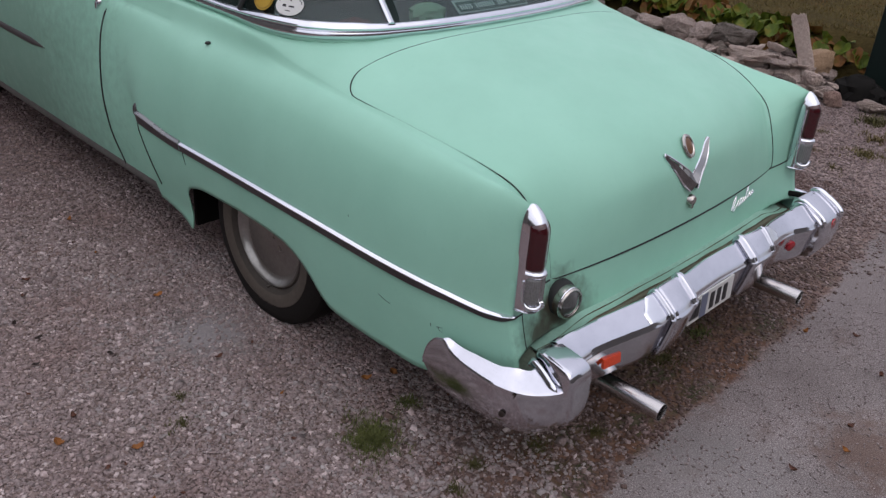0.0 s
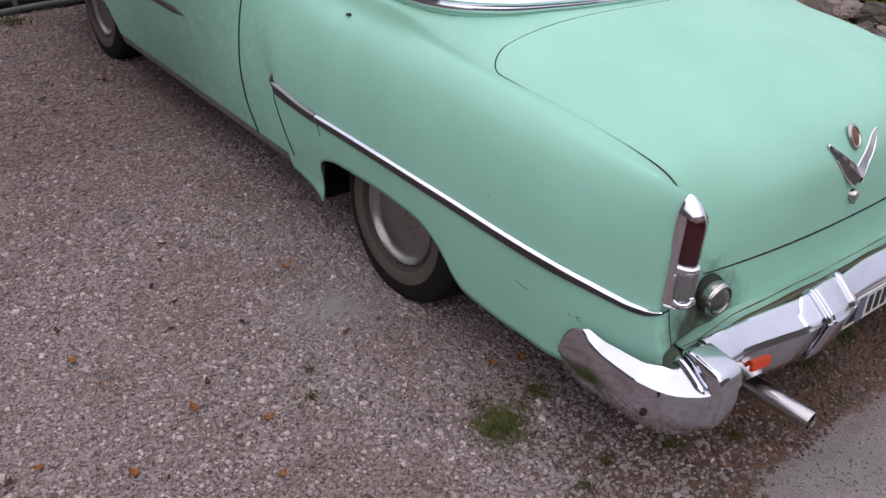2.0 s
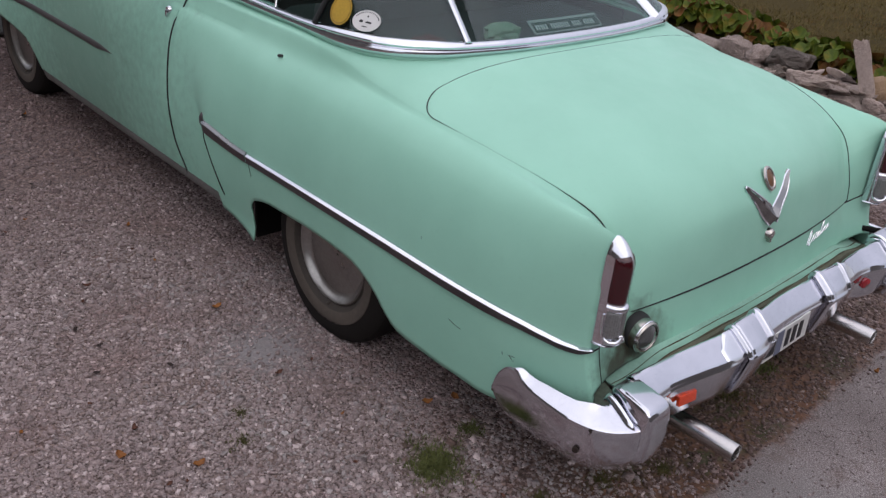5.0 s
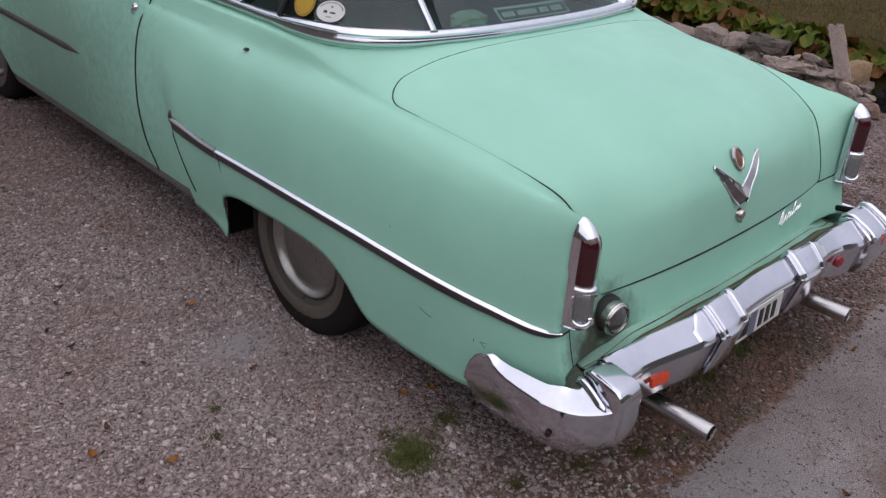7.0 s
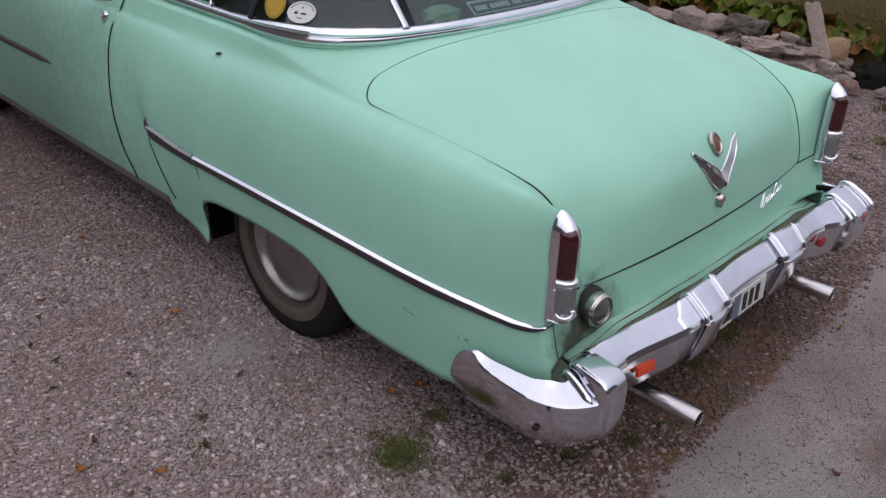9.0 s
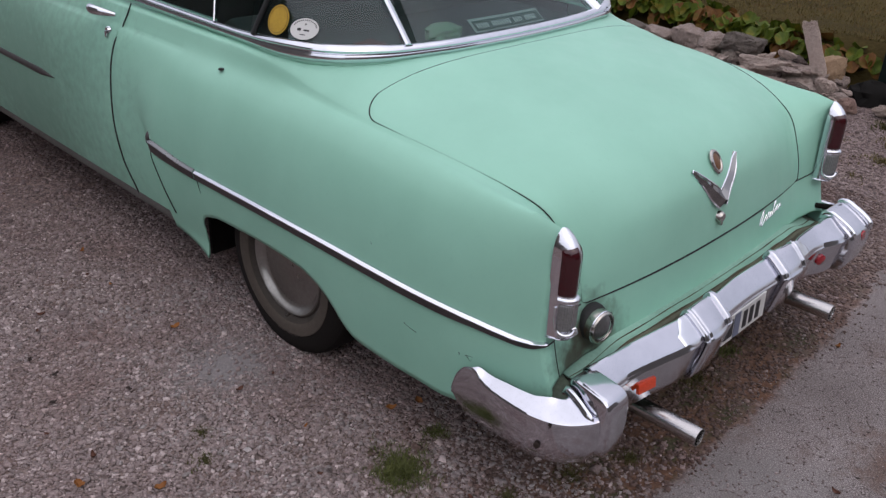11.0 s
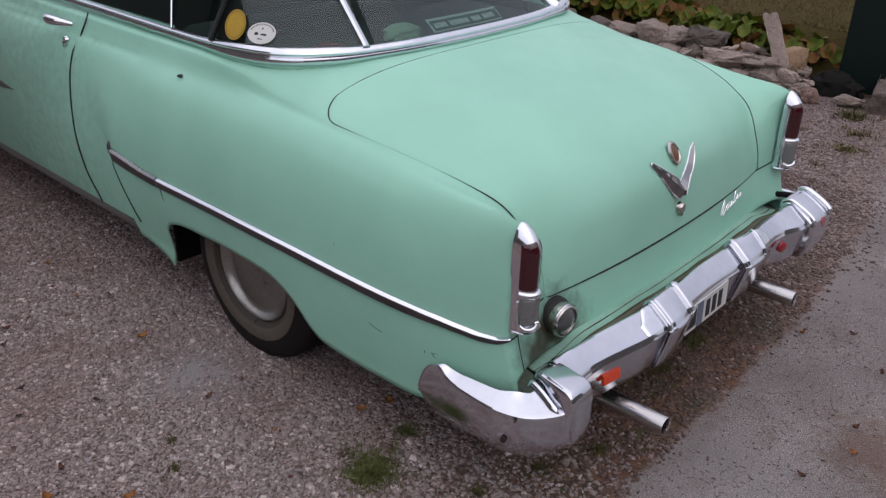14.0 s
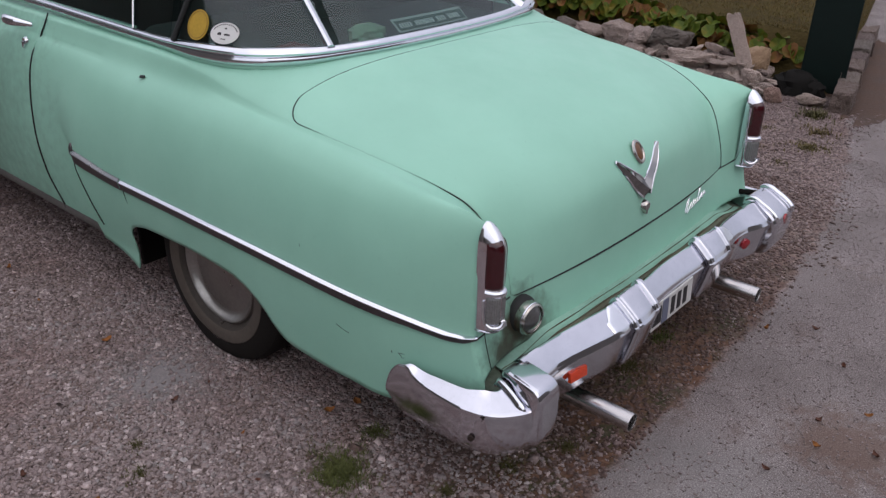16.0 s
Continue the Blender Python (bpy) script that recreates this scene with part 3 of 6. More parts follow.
border = lid_border()
lid_half, gap_edge = lid_sheet(border)
border_right = border - np.stack([0.024 * soft(LAST - 2.0, LAST - 0.2, border[:, 1]) * soft(0.30, 0.20, border[:, 0]), 0 * border[:, 1]], 1)
lid_half_right, gap_edge_right = lid_sheet(border_right)
lid = join(lid_half, mirrored(lid_half_right))
bm = bmesh.new()
vs = [bm.verts.new(v) for v in lid[0]]
for f in lid[1]:
    bm.faces.new([vs[i] for i in f])
bmesh.ops.remove_doubles(bm, verts=bm.verts, dist=0.003)
bmesh.ops.recalc_face_normals(bm, faces=bm.faces)
trunk_lid = part("trunk_lid", bm, PAINT, car, "broad rounded mint green trunk lid, shut", smooth=60)
gap_r = np.interp(np.arange(len(gap_edge)), [0, 45, 60, 64, 67, 76, 80, 85, 92, 95, 110, 138, 147, 170], [0.0020, 0.0020, 0.0019, 0.0012, 0.0002, 0.0002, 0.0008, 0.0022, 0.0022, 0.0006, 0.0003, 0.0003, 0.0026, 0.0042])
gap_right = np.interp(np.arange(len(gap_edge)), [0, 45, 66, 120, 145, 170], [0.0020, 0.0015, 0.0014, 0.0016, 0.0022, 0.0042])
part("lid_gap", tube(gap_edge, gap_r, 6), SEAL, car, "thin dark gap round the trunk lid")
part("lid_gap", tube(gap_edge_right * [-1, 1, 1], gap_right, 6), SEAL, car, "thin dark gap round the trunk lid")


# ---- doors, lying a hair over the body, with their gaps ----
def door_edge(z):
    """y of the door's rear edge at height z."""
    return spl([0.31, 0.435, 0.626, 0.817, 0.96, 1.035], [1.140, 1.190, 1.208, 1.205, 1.188, 1.175], z)


def build_door(sx, name="door"):
    rows = []
    for u in np.linspace(0, 1, 46):
        row = []
        for z in np.linspace(0.305, 0.955, 34):
            y = door_edge(z) + 0.004 + u * (2.44 - door_edge(z))
            c = line(CROWN, v_at(y))
            row.append((sx * (flank(y, z, c[0], c[2]) + 0.0025), y, z))
        rows.append(row)
    geo = solid(grid(rows) if sx < 0 else mirrored(grid(np.array(rows) * [-1, 1, 1])), 0.004)
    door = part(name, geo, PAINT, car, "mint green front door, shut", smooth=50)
    zs = np.linspace(0.272, 0.95, 60)
    path = []
    for z in zs:
        y = float(door_edge(z))
        c = line(CROWN, v_at(y))
        path.append((sx * (flank(y, z, c[0], c[2]) + 0.0005), y, z))
    path = np.array(path[:-3] + [(sx * 0.8945, 1.1865, 0.964), (sx * 0.8885, 1.180, 0.986), (sx * 0.8770, 1.171, 1.014), (sx * 0.8680, 1.163, 1.040), (sx * 0.8620, 1.157, 1.060)])
    part("door_gap", tube(path, np.interp(path[:, 2], [0.3, 0.9, 1.0, 1.06], [0.0046, 0.0042, 0.0032, 0.0026]), 6), SEAL, door, "dark gap behind the door")
    # handle: a chrome grip over two feet, and a key lock under it
    hy, hz = 1.295, 1.012
    grip = [(sx * (0.905 + 0.05 * math.sin(math.pi * t)), hy - 0.085 + 0.19 * t, hz + 0.012 * math.sin(math.pi * t)) for t in np.linspace(0, 1, 24)]
    part("door_handle", tube(grip, 0.005 + 0.0155 * np.sin(np.pi * np.linspace(0.06, 0.90, 24)), 12, flat=0.8), CHROME, door, "chrome door handle")
    part("door_lock", join(move(lathe([(0.0, 0.012), (0.013, 0.012), (0.016, 0.006), (0.017, 0.0)], 16, "x"), (0, 0, 0)),
                           geo_of(box(0.016, 0, -0.012, 0.008, 0.014, 0.026, 0.004))), OLD_CHROME, door, "worn key lock").matrix_basis = pose(sx * 0.918, 1.255, 0.945, 0, 0, 0 if sx > 0 else 180)
    # spear of chrome along the front fender and door
    ys = np.linspace(1.745, 3.2, 40)
    spear = []
    for y in ys:
        c = line(CROWN, v_at(y))
        spear.append((sx * (flank(y, 0.647, c[0], c[2]) + 0.004), y, 0.647))
    part("door_trim", tube(spear, 0.016 * np.clip((ys - 1.735) / 0.16, 0.05, 1), 10, flat=0.5), DARK_TRIM, door, "tapering chrome strip")
    return door


build_door(-1)
build_door(1)


# ---- chrome strip along the rear fender ----
TRIM_Z = ([-1.01, -0.985, -0.965, -0.93, -0.87, -0.79, -0.70, -0.5, -0.2, 0.17, 0.54, 0.80, 0.90], [0.540, 0.531, 0.525, 0.524, 0.531, 0.543, 0.550, 0.564, 0.575, 0.576, 0.575, 0.593, 0.606])


TRIM_TOP = ((0.0140, 0.42), (0.0144, 0.47), (0.0138, 0.52), (0.0120, 0.58), (0.0040, 0.79), (0.0012, 0.83), (-0.004, 0.86))
TRIM_LOW = ((-0.004, -1.0), (0.0060, -0.97), (0.0085, -0.86), (0.0090, -0.70), (0.0090, -0.30), (0.0140, 0.425))


def trim_rows(ys, high, sx, profile):
    """A strip with an upper bevel and a steep lower face, following the fender."""
    rows = []
    for y, h in zip(ys, high):
        z0 = float(spl(*TRIM_Z, y))
        c = line(CROWN, v_at(y))
        row = []
        for o, k in profile:
            k *= 1 if k > 0 else 1 - 0.45 * float(soft(-0.66, -0.92, y))
            z = z0 + h * k
            row.append((sx * (float(flank(y, z0 + 0.4 * h * k, c[0], c[2])) + o * min(1.0, h / 0.012)), y, z))
        rows.append(row)
    return np.array(rows)


def build_trim(sx):
    ys = np.concatenate([np.linspace(-1.004, -0.88, 40)[:-1], np.linspace(-0.88, 0.522, 110)])
    h = 0.0205 * np.clip(1 - ((-0.925 - ys) / 0.081).clip(0, 1) ** 2.2, 0.02, 1) ** 0.6
    for name, y0, hh, m, lab in (("fender_trim", ys, h, CHROME, "long chrome strip, bright along its upper edge"),
                                 ("fender_trim_tip", np.linspace(0.528, 0.900, 46), 0.0225 + 0.004 * soft(0.62, 0.78, np.linspace(0.528, 0.900, 46)) - 0.0262 * soft(0.80, 0.907, np.linspace(0.528, 0.900, 46)) ** 2, WORN_TRIM, "worn chrome tip of the strip")):
        g = grid(trim_rows(y0, hh, -1, TRIM_TOP), caps=False)
        strip = part(name, g if sx < 0 else mirrored(g), m, car, lab, smooth=30)
        # the ground's dark reflection on the lower face is put into its metal colour
        g = grid(trim_rows(y0, hh, -1, TRIM_LOW), caps=False)
        part("trim_foot", g if sx < 0 else mirrored(g), DARK_TRIM, strip, "lower face of the strip, coloured dark for the ground it mirrors", smooth=30)


build_trim(-1)
build_trim(1)
for sx in (-1, 1):
    c = line(CROWN, v_at(0.882))
    bud = move(lathe([(0.0, 0.014), (0.012, 0.012), (0.020, 0.007), (0.024, 0.0), (0.025, -0.006)], 20, "x"))
    bud = (np.array(bud[0]) * [sx, 0.55, 1.25], bud[1] if sx > 0 else [f[::-1] for f in bud[1]])
    part("trim_bud", move(bud, (sx * float(flank(0.882, 0.608, c[0], c[2])), 0.882, 0.608)), DARK_TRIM, car, "dull rounded bud at the strip's front end")

# rubber plug in the crown of the fender
part("fender_plug", move(lathe([(0.0, 0.005), (0.007, 0.004), (0.010, 0.002), (0.011, -0.002)], 16, "z"), (-0.905, 0.468, 0.957)), SEAL, car, "dark rubber plug")


# ---- moulding round the windows ----
def sweep(path, profile, out_sign=1.0):
    P = np.asarray(path, float)
    T = np.gradient(P, axis=0)
    O = np.stack([-T[:, 1], T[:, 0], 0 * T[:, 0]], 1)
    O /= np.linalg.norm(O, axis=1)[:, None] + 1e-12
    O *= out_sign
    pr = np.asarray(profile, float)
    k = (1 - 0.50 * soft(0.15, 0.50, P[:, 1]) - 0.22 * soft(-0.03, -0.09, P[:, 1]))[:, None, None]
    return grid(P[:, None] + O[:, None] * pr[None, :, :1] * k + np.array([0, 0, 1.0]) * (pr[None, :, 1:] * k - 0.012 * (1 - k)), loop=True, caps=True)


whole_belt = np.concatenate([belt_path(side=-1)[:0:-1], belt_path(side=1)])
UPPER = [(0.010, 0.000), (0.014, 0.008), (0.010, 0.017), (0.002, 0.023), (-0.010, 0.026), (-0.018, 0.022), (-0.018, -0.03), (0.008, -0.03)]
LOWER = [(0.002, -0.034), (0.012, -0.028), (0.018, -0.020), (0.019, -0.012), (0.015, -0.004), (0.006, -0.002)]
out = 1.0 if sweep(whole_belt[200:204], [(1.0, 0), (1.01, 0), (1.0, 0.01)])[0][0][0] < whole_belt[200][0] else -1.0
part("belt_flange", sweep(whole_belt, [(0.006, -0.020), (0.008, -0.030), (0.010, -0.036), (0.009, -0.041), (-0.010, -0.050), (-0.012, -0.020)], out), PAINT, car, "rolled edge of the body under the moulding", smooth=60)
belt = part("window_moulding", sweep(whole_belt, UPPER, out), CHROME, car, "polished chrome window moulding", smooth=50)
part("lower_bead", sweep(whole_belt, LOWER, out), OLD_CHROME, belt, "lower chrome bead", smooth=50)


# ---- glass and roof ----
def roof_point(p):
    x, y = abs(p[0]), p[1]
    k = float(soft(-0.08, 0.32, y))
    f = 0.60 * (1 - k) + 0.83 * k
    dy = 0.50 * (1 - k) + 0.06 * k - 0.55 * float(soft(1.9, 2.5, y))
    return np.array([math.copysign(x * f, p[0]), y + dy, 1.46])


def pane(name, pick, label, inset=0.006):
    run = np.array([p for p in whole_belt if pick(p)])
    c = np.array([0, 0.9, 0])
    rows = []
    for p in run:
        d = (c - p) * [1, 1, 0]
        d = d / np.linalg.norm(d)
        rows.append(np.array([(p + inset * d + [0, 0, 0.012]) * (1 - t) + roof_point(p) * t for t in np.linspace(0, 1, 6)]))
    ob = part(name, solid(grid(rows), 0.004), GLASS, car, label)
    ob.visible_shadow = False
    return ob


pane("rear_window", lambda p: abs(p[0]) < 0.50 and p[1] < 0.5, "wide tinted rear window glass")
for sx in (-1, 1):
    pane("quarter_window", lambda p: p[0] * sx > 0.525 and p[1] < 0.36, "curved tinted quarter window glass")
    pane("side_window", lambda p: p[0] * sx > 0.5 and 0.385 < p[1] < 0.60, "dark side window glass")
    pane("door_window", lambda p: p[0] * sx > 0.5 and 0.62 < p[1] < 2.1, "dark door window glass")


def post(name, at, r, material, label, sx, flat=0.6, lean=0.0):
    b = whole_belt[np.argmin(np.hypot(whole_belt[:, 0] - sx * at[0], whole_belt[:, 1] - at[1]))] + [0, 0, 0.008]
    t = roof_point(b) * [1.25 if name == "window_pillar" else 1.0, 1, 1] + [0, lean, 0]
    part(name, tube([b * (1 - k) + t * k for k in np.linspace(0, 1, 8)], r, 10, flat=flat, up=(sx * 0.6, -0.8, 0.0)), material, car, label)


for sx in (-1, 1):
    post("window_pillar", (0.530, -0.076), 0.024, CHROME, "bright chrome window pillar", sx)
    post("window_post", (0.83, 0.372), 0.016, SEAL, "black rubber window post", sx, lean=-0.17)
    post("window_post", (0.834, 0.61), 0.008, CHROME, "thin chrome window post", sx, lean=0.08)

rim = np.array([roof_point(p) for p in whole_belt[::4]])
dome = []
for k in np.linspace(0, 1, 9):
    ring = rim * 1.0
    ring[:, :2] = np.array([0, 1.1]) + (rim[:, :2] - [0, 1.1]) * math.cos(k * math.pi / 2 * 0.98)
    ring[:, 2] = 1.46 + 0.13 * math.sin(k * math.pi / 2)
    dome.append(ring)
part("roof", grid(np.array(dome)), ROOF, car, "dark roof panel")

# ---- cabin: shelf, seats, linings ----
part("parcel_shelf", box(0, 0.34, 1.005, 1.34, 0.66, 0.02, 0.006), INSIDE, car, "dark parcel shelf")
part("rear_seat", box(0, 0.66, 0.80, 1.46, 0.20, 0.52, 0.06, 4), INSIDE, car, "dark cloth rear seat back")
part("front_seat", box(0, 1.55, 0.78, 1.46, 0.20, 0.62, 0.07, 4), INSIDE, car, "dark cloth front seat back")
for sx in (-1, 1):
    part("lining", box(sx * 0.785, 1.36, 0.69, 0.02, 2.2, 0.68, 0.004), INSIDE, car, "dark door lining")
part("dashboard", box(0, 2.35, 0.90, 1.5, 0.25, 0.30, 0.05, 3), INSIDE, car)
part("floor_pan", box(0, 1.35, 0.33, 1.30, 4.6, 0.05, 0.01), UNDER, car, "black underside")
part("rear_bulkhead", box(0, -0.93, 0.46, 1.5, 0.03, 0.18, 0.005), UNDER, car)
for sx in (-1, 1):
    for y in (0.15, 3.33):
        part("wheel_well", box(sx * 0.72, y, 0.56, 0.40, 0.95, 0.02, 0.004), UNDER, car, "black wheel well")
    # black sheets added to stand in for the shade inside the rear arch
    part("splash_panel", box(sx * 0.740, 0.678, 0.350, 0.284, 0.02, 0.40, 0.004), UNDER, car, "black sheet ahead of the wheel, standing in for the arch's shade")
    part("well_side", box(sx * 0.705, 0.40, 0.33, 0.015, 0.47, 0.46, 0.004), UNDER, car)
    part("inner_fender", box(sx * 0.60, 1.5, 0.50, 0.02, 4.9, 0.30, 0.004), UNDER, car)


# ---- wheels ----
def build_wheel(x, y, sx):
    w = thing("wheel", "", "")
    w.parent = car
    for key in ("label", "category"):
        if key in w:
            del w[key]
    R, c = 0.338, 0.322
    prof = [(0.190, -0.085), (0.25, -0.098), (0.300, -0.094), (0.326, -0.076), (R, -0.05), (R, 0.05), (0.334, 0.066), (0.324, 0.081)]

    def sag(geo):
        """The tyre's foot, pressed flat by the load and bulging a little."""
        V = np.array(geo[0])
        low = V[:, 2] < -(c - 0.002)
        V[:, 0] *= 1 + 0.10 * np.clip((-V[:, 2] - 0.22) / 0.10, 0, 1)
        V[low, 2] = -(c - 0.002)
        return V, geo[1]

    tyre = part("tyre", sag(lathe(prof, 72)), TREAD, w, "worn black tyre")
    part("shoulder", sag(lathe([(0.325, 0.0805), (0.312, 0.090), (0.288, 0.0985), (0.258, 0.1020)], 72)), TREAD, tyre, "black shoulder of the tyre")
    part("side_wall", lathe([(0.2585, 0.1015), (0.2575, 0.1038), (0.252, 0.1046), (0.234, 0.1040), (0.217, 0.1010), (0.212, 0.0970)], 72), WALL, tyre, "dusty grey sidewall band")
    part("inner_wall", lathe([(0.2125, 0.0975), (0.206, 0.090), (0.198, 0.080), (0.190, 0.068)], 72), DUSTY, tyre)
    rim = part("rim", lathe([(0.192, 0.066), (0.195, 0.078), (0.190, 0.084), (0.185, 0.081), (0.178, 0.062), (0.160, 0.050), (0.10, 0.05), (0.0, 0.05)], 72), DUSTY_STEEL, w, "dusty steel rim")
    part("trim_ring", lathe([(0.1900, 0.060), (0.1900, 0.078), (0.1882, 0.0850), (0.1845, 0.0870), (0.1805, 0.0845), (0.1740, 0.0770), (0.1670, 0.0690), (0.1600, 0.0630), (0.1520, 0.0602)], 72), HUB, rim, "dished edge of the hub cap")
    part("hub_cap", lathe([(0.1525, 0.0595), (0.1400, 0.0600), (0.115, 0.0625), (0.085, 0.0665), (0.058, 0.0705), (0.030, 0.0735), (0.0, 0.0745)], 72), HUB, rim, "dull domed hub cap")
    part("valve", tube([(0.070, 0.0, -0.196), (0.094, 0.0, -0.200)], 0.005, 8), DUSTY_STEEL, rim)
    w.matrix_basis = pose(x, y, c, 0, 0, 0 if sx > 0 else 180)
    return w


for sx in (-1, 1):
    build_wheel(sx * 0.826, 0.132, sx)
    build_wheel(sx * 0.760, 3.332, sx)


# ---- bumper ----
BRIGHT = make_chrome("bumper_chrome", 0.40, 0.085, (0.655, 0.66, 0.715))
FRONT = ([-0.86, -0.805, -0.775, -0.75, -0.70, -0.65, -0.55, -0.42, -0.30, -0.17, 0.0, 0.17, 0.30, 0.42, 0.50, 0.56, 0.62, 0.68, 0.86],
         [-1.180, -1.172, -1.156, -1.149, -1.147, -1.151, -1.167, -1.187, -1.190, -1.172, -1.166, -1.172, -1.176, -1.165, -1.162, -1.168, -1.186, -1.199, -1.200])
BACK = ([-0.86, -0.76, -0.64, -0.51, -0.35, -0.17, 0.0, 0.17, 0.37, 0.45, 0.55, 0.65, 0.86], [-1.084, -1.086, -1.093, -1.107, -1.122, -1.118, -1.108, -1.112, -1.126, -1.115, -1.112, -1.119, -1.120])
# the section: how far from back edge to crease, then outward of the crease, then height
SECTION = np.array([(-0.24, 0, 0.446), (-0.22, 0, 0.458), (-0.15, 0, 0.4655), (-0.06, 0, 0.4685), (0.03, 0, 0.4680), (0.10, 0, 0.4650), (0.30, 0, 0.4548), (0.55, 0, 0.4418), (0.80, 0, 0.4280), (0.86, 0, 0.4245),
                    (0.90, 0, 0.4212), (0.955, 0, 0.4140), (0.985, 0, 0.4095), (1, 0.0012, 0.4072), (1, 0.0018, 0.4050), (1, 0.0013, 0.4028), (1, 0.0002, 0.3985), (1, -0.0062, 0.366), (1, -0.0145, 0.328), (1, -0.0205, 0.301), (1, -0.0235, 0.289),
                    (1, -0.0275, 0.277), (1, -0.035, 0.268), (1, -0.045, 0.263), (1, -0.057, 0.262), (1, -0.065, 0.265)])


def bar_section(x):
    """The bar's section at x, as (y, z)."""
    front, rear = float(spl(*FRONT, x)), float(spl(*BACK, x))
    k, o, z = SECTION.T
    return np.stack([rear + k * (front - rear) - o, z], 1)


def swollen(x, swell):
    """The section pushed outwards by swell: one number, or one for each of its points."""
    p = bar_section(x)
    g = np.gradient(p, axis=0)
    n = np.stack([g[:, 1], -g[:, 0]], 1)
    n /= np.linalg.norm(n, axis=1)[:, None]
    for _ in range(2):
        n = np.concatenate([n[:1], (n[:-2] + n[1:-1] + n[2:]) / 3, n[-1:]])
    n /= np.linalg.norm(n, axis=1)[:, None]
    return p + n * np.broadcast_to(np.asarray(swell, float), (len(p),))[:, None]


def sheet_over(xs, swells, a=0, b=None):
    return np.array([[(x, y, z) for y, z in swollen(x, w)[a:b]] for x, w in zip(xs, swells)])


bumper = new("bumper")
bumper.parent = car
tagged(bumper, "heavy chrome rear bumper with four guards")
xs = np.linspace(-0.805, 0.80, 150)
part("bar", solid(grid(sheet_over(xs, 0 * xs)), 0.004), BRIGHT, bumper, "polished chrome bar", smooth=30)

# the wrap-round ends: the crease in plan, and how deep the sloping top lies behind it
WING = np.array([(0.872, -1.196), (0.905, -1.189), (0.937, -1.171), (0.970, -1.143), (0.991, -1.110), (1.004, -1.070), (1.010, -1.030), (1.009, -0.98), (1.005, -0.93), (0.999, -0.88), (0.993, -0.835), (0.987, -0.79), (0.982, -0.752)])


def build_wing(sx):
    d = np.concatenate([[0], np.cumsum(np.hypot(*np.diff(WING, axis=0).T))])
    rows = []
    for t in np.concatenate([np.linspace(0, d[-1] - 0.06, 74), np.linspace(d[-1] - 0.06, d[-1], 30)[1:]]):
        p = np.array([spl(d, WING[:, 0], t), spl(d, WING[:, 1], t)])
        g = np.array([spl(d, WING[:, 0], t + 0.004) - spl(d, WING[:, 0], t - 0.004), spl(d, WING[:, 1], t + 0.004) - spl(d, WING[:, 1], t - 0.004)])
        g /= np.linalg.norm(g)
        o, y = np.array([-g[1], g[0]]) * -1, p[1]
        deep = float(spl([-1.20, -1.171, -1.11, -1.03, -0.93, -0.87, -0.845, -0.826, -0.75], [0.105, 0.095, 0.072, 0.050, 0.038, 0.027, 0.016, 0.003, 0.002], y))
        edge = float(spl([-1.2, -0.90, -0.87, -0.838, -0.815, -0.795, -0.775, -0.762, -0.752], [0.400, 0.400, 0.406, 0.424, 0.418, 0.405, 0.380, 0.350, 0.312], y))
        foot = float(spl([-1.2, -1.0, -0.90, -0.80, -0.775, -0.760, -0.752], [0.260, 0.258, 0.249, 0.239, 0.245, 0.262, 0.296], y))
        top = edge + (0.032 - 0.010 * float(soft(-1.08, -1.15, y))) * min(1.0, deep / 0.06)
        sec = [(-deep - 0.008, top - 0.014), (-deep - 0.005, top - 0.004), (-deep, top), (-0.92 * deep, top + 0.001 * min(1, deep / 0.02))]
        sec += [(-deep * k, edge + (top - edge) * (k ** 0.9)) for k in (0.75, 0.5, 0.28, 0.14)]
        sec += [(-0.055 * deep - 0.0005, edge + 0.0022), (0.0005, edge - 0.0015), (0.0018, edge - 0.006), (0.0024, edge - 0.012)]
        high = edge - 0.012 - foot
        sec += [(0.0024 + 0.004 * math.sin(math.pi * k) - 0.010 * k - 0.010 * k ** 2, foot + high * (1 - k)) for k in (0.12, 0.3, 0.5, 0.7, 0.88)]
        sec += [(-0.0195, foot + 0.006), (-0.023, foot - 0.002), (-0.030, foot - 0.006), (-0.044, foot - 0.005), (-0.052, foot)]
        rows.append([(-(p[0] + o[0] * a), p[1] + o[1] * a, z) for a, z in sec])
    g = solid(grid(rows[::-1]), 0.004)
    return part("bar_wing", g if sx < 0 else mirrored(g), BRIGHT, bumper, "polished wrap-round end of the bar", smooth=30)


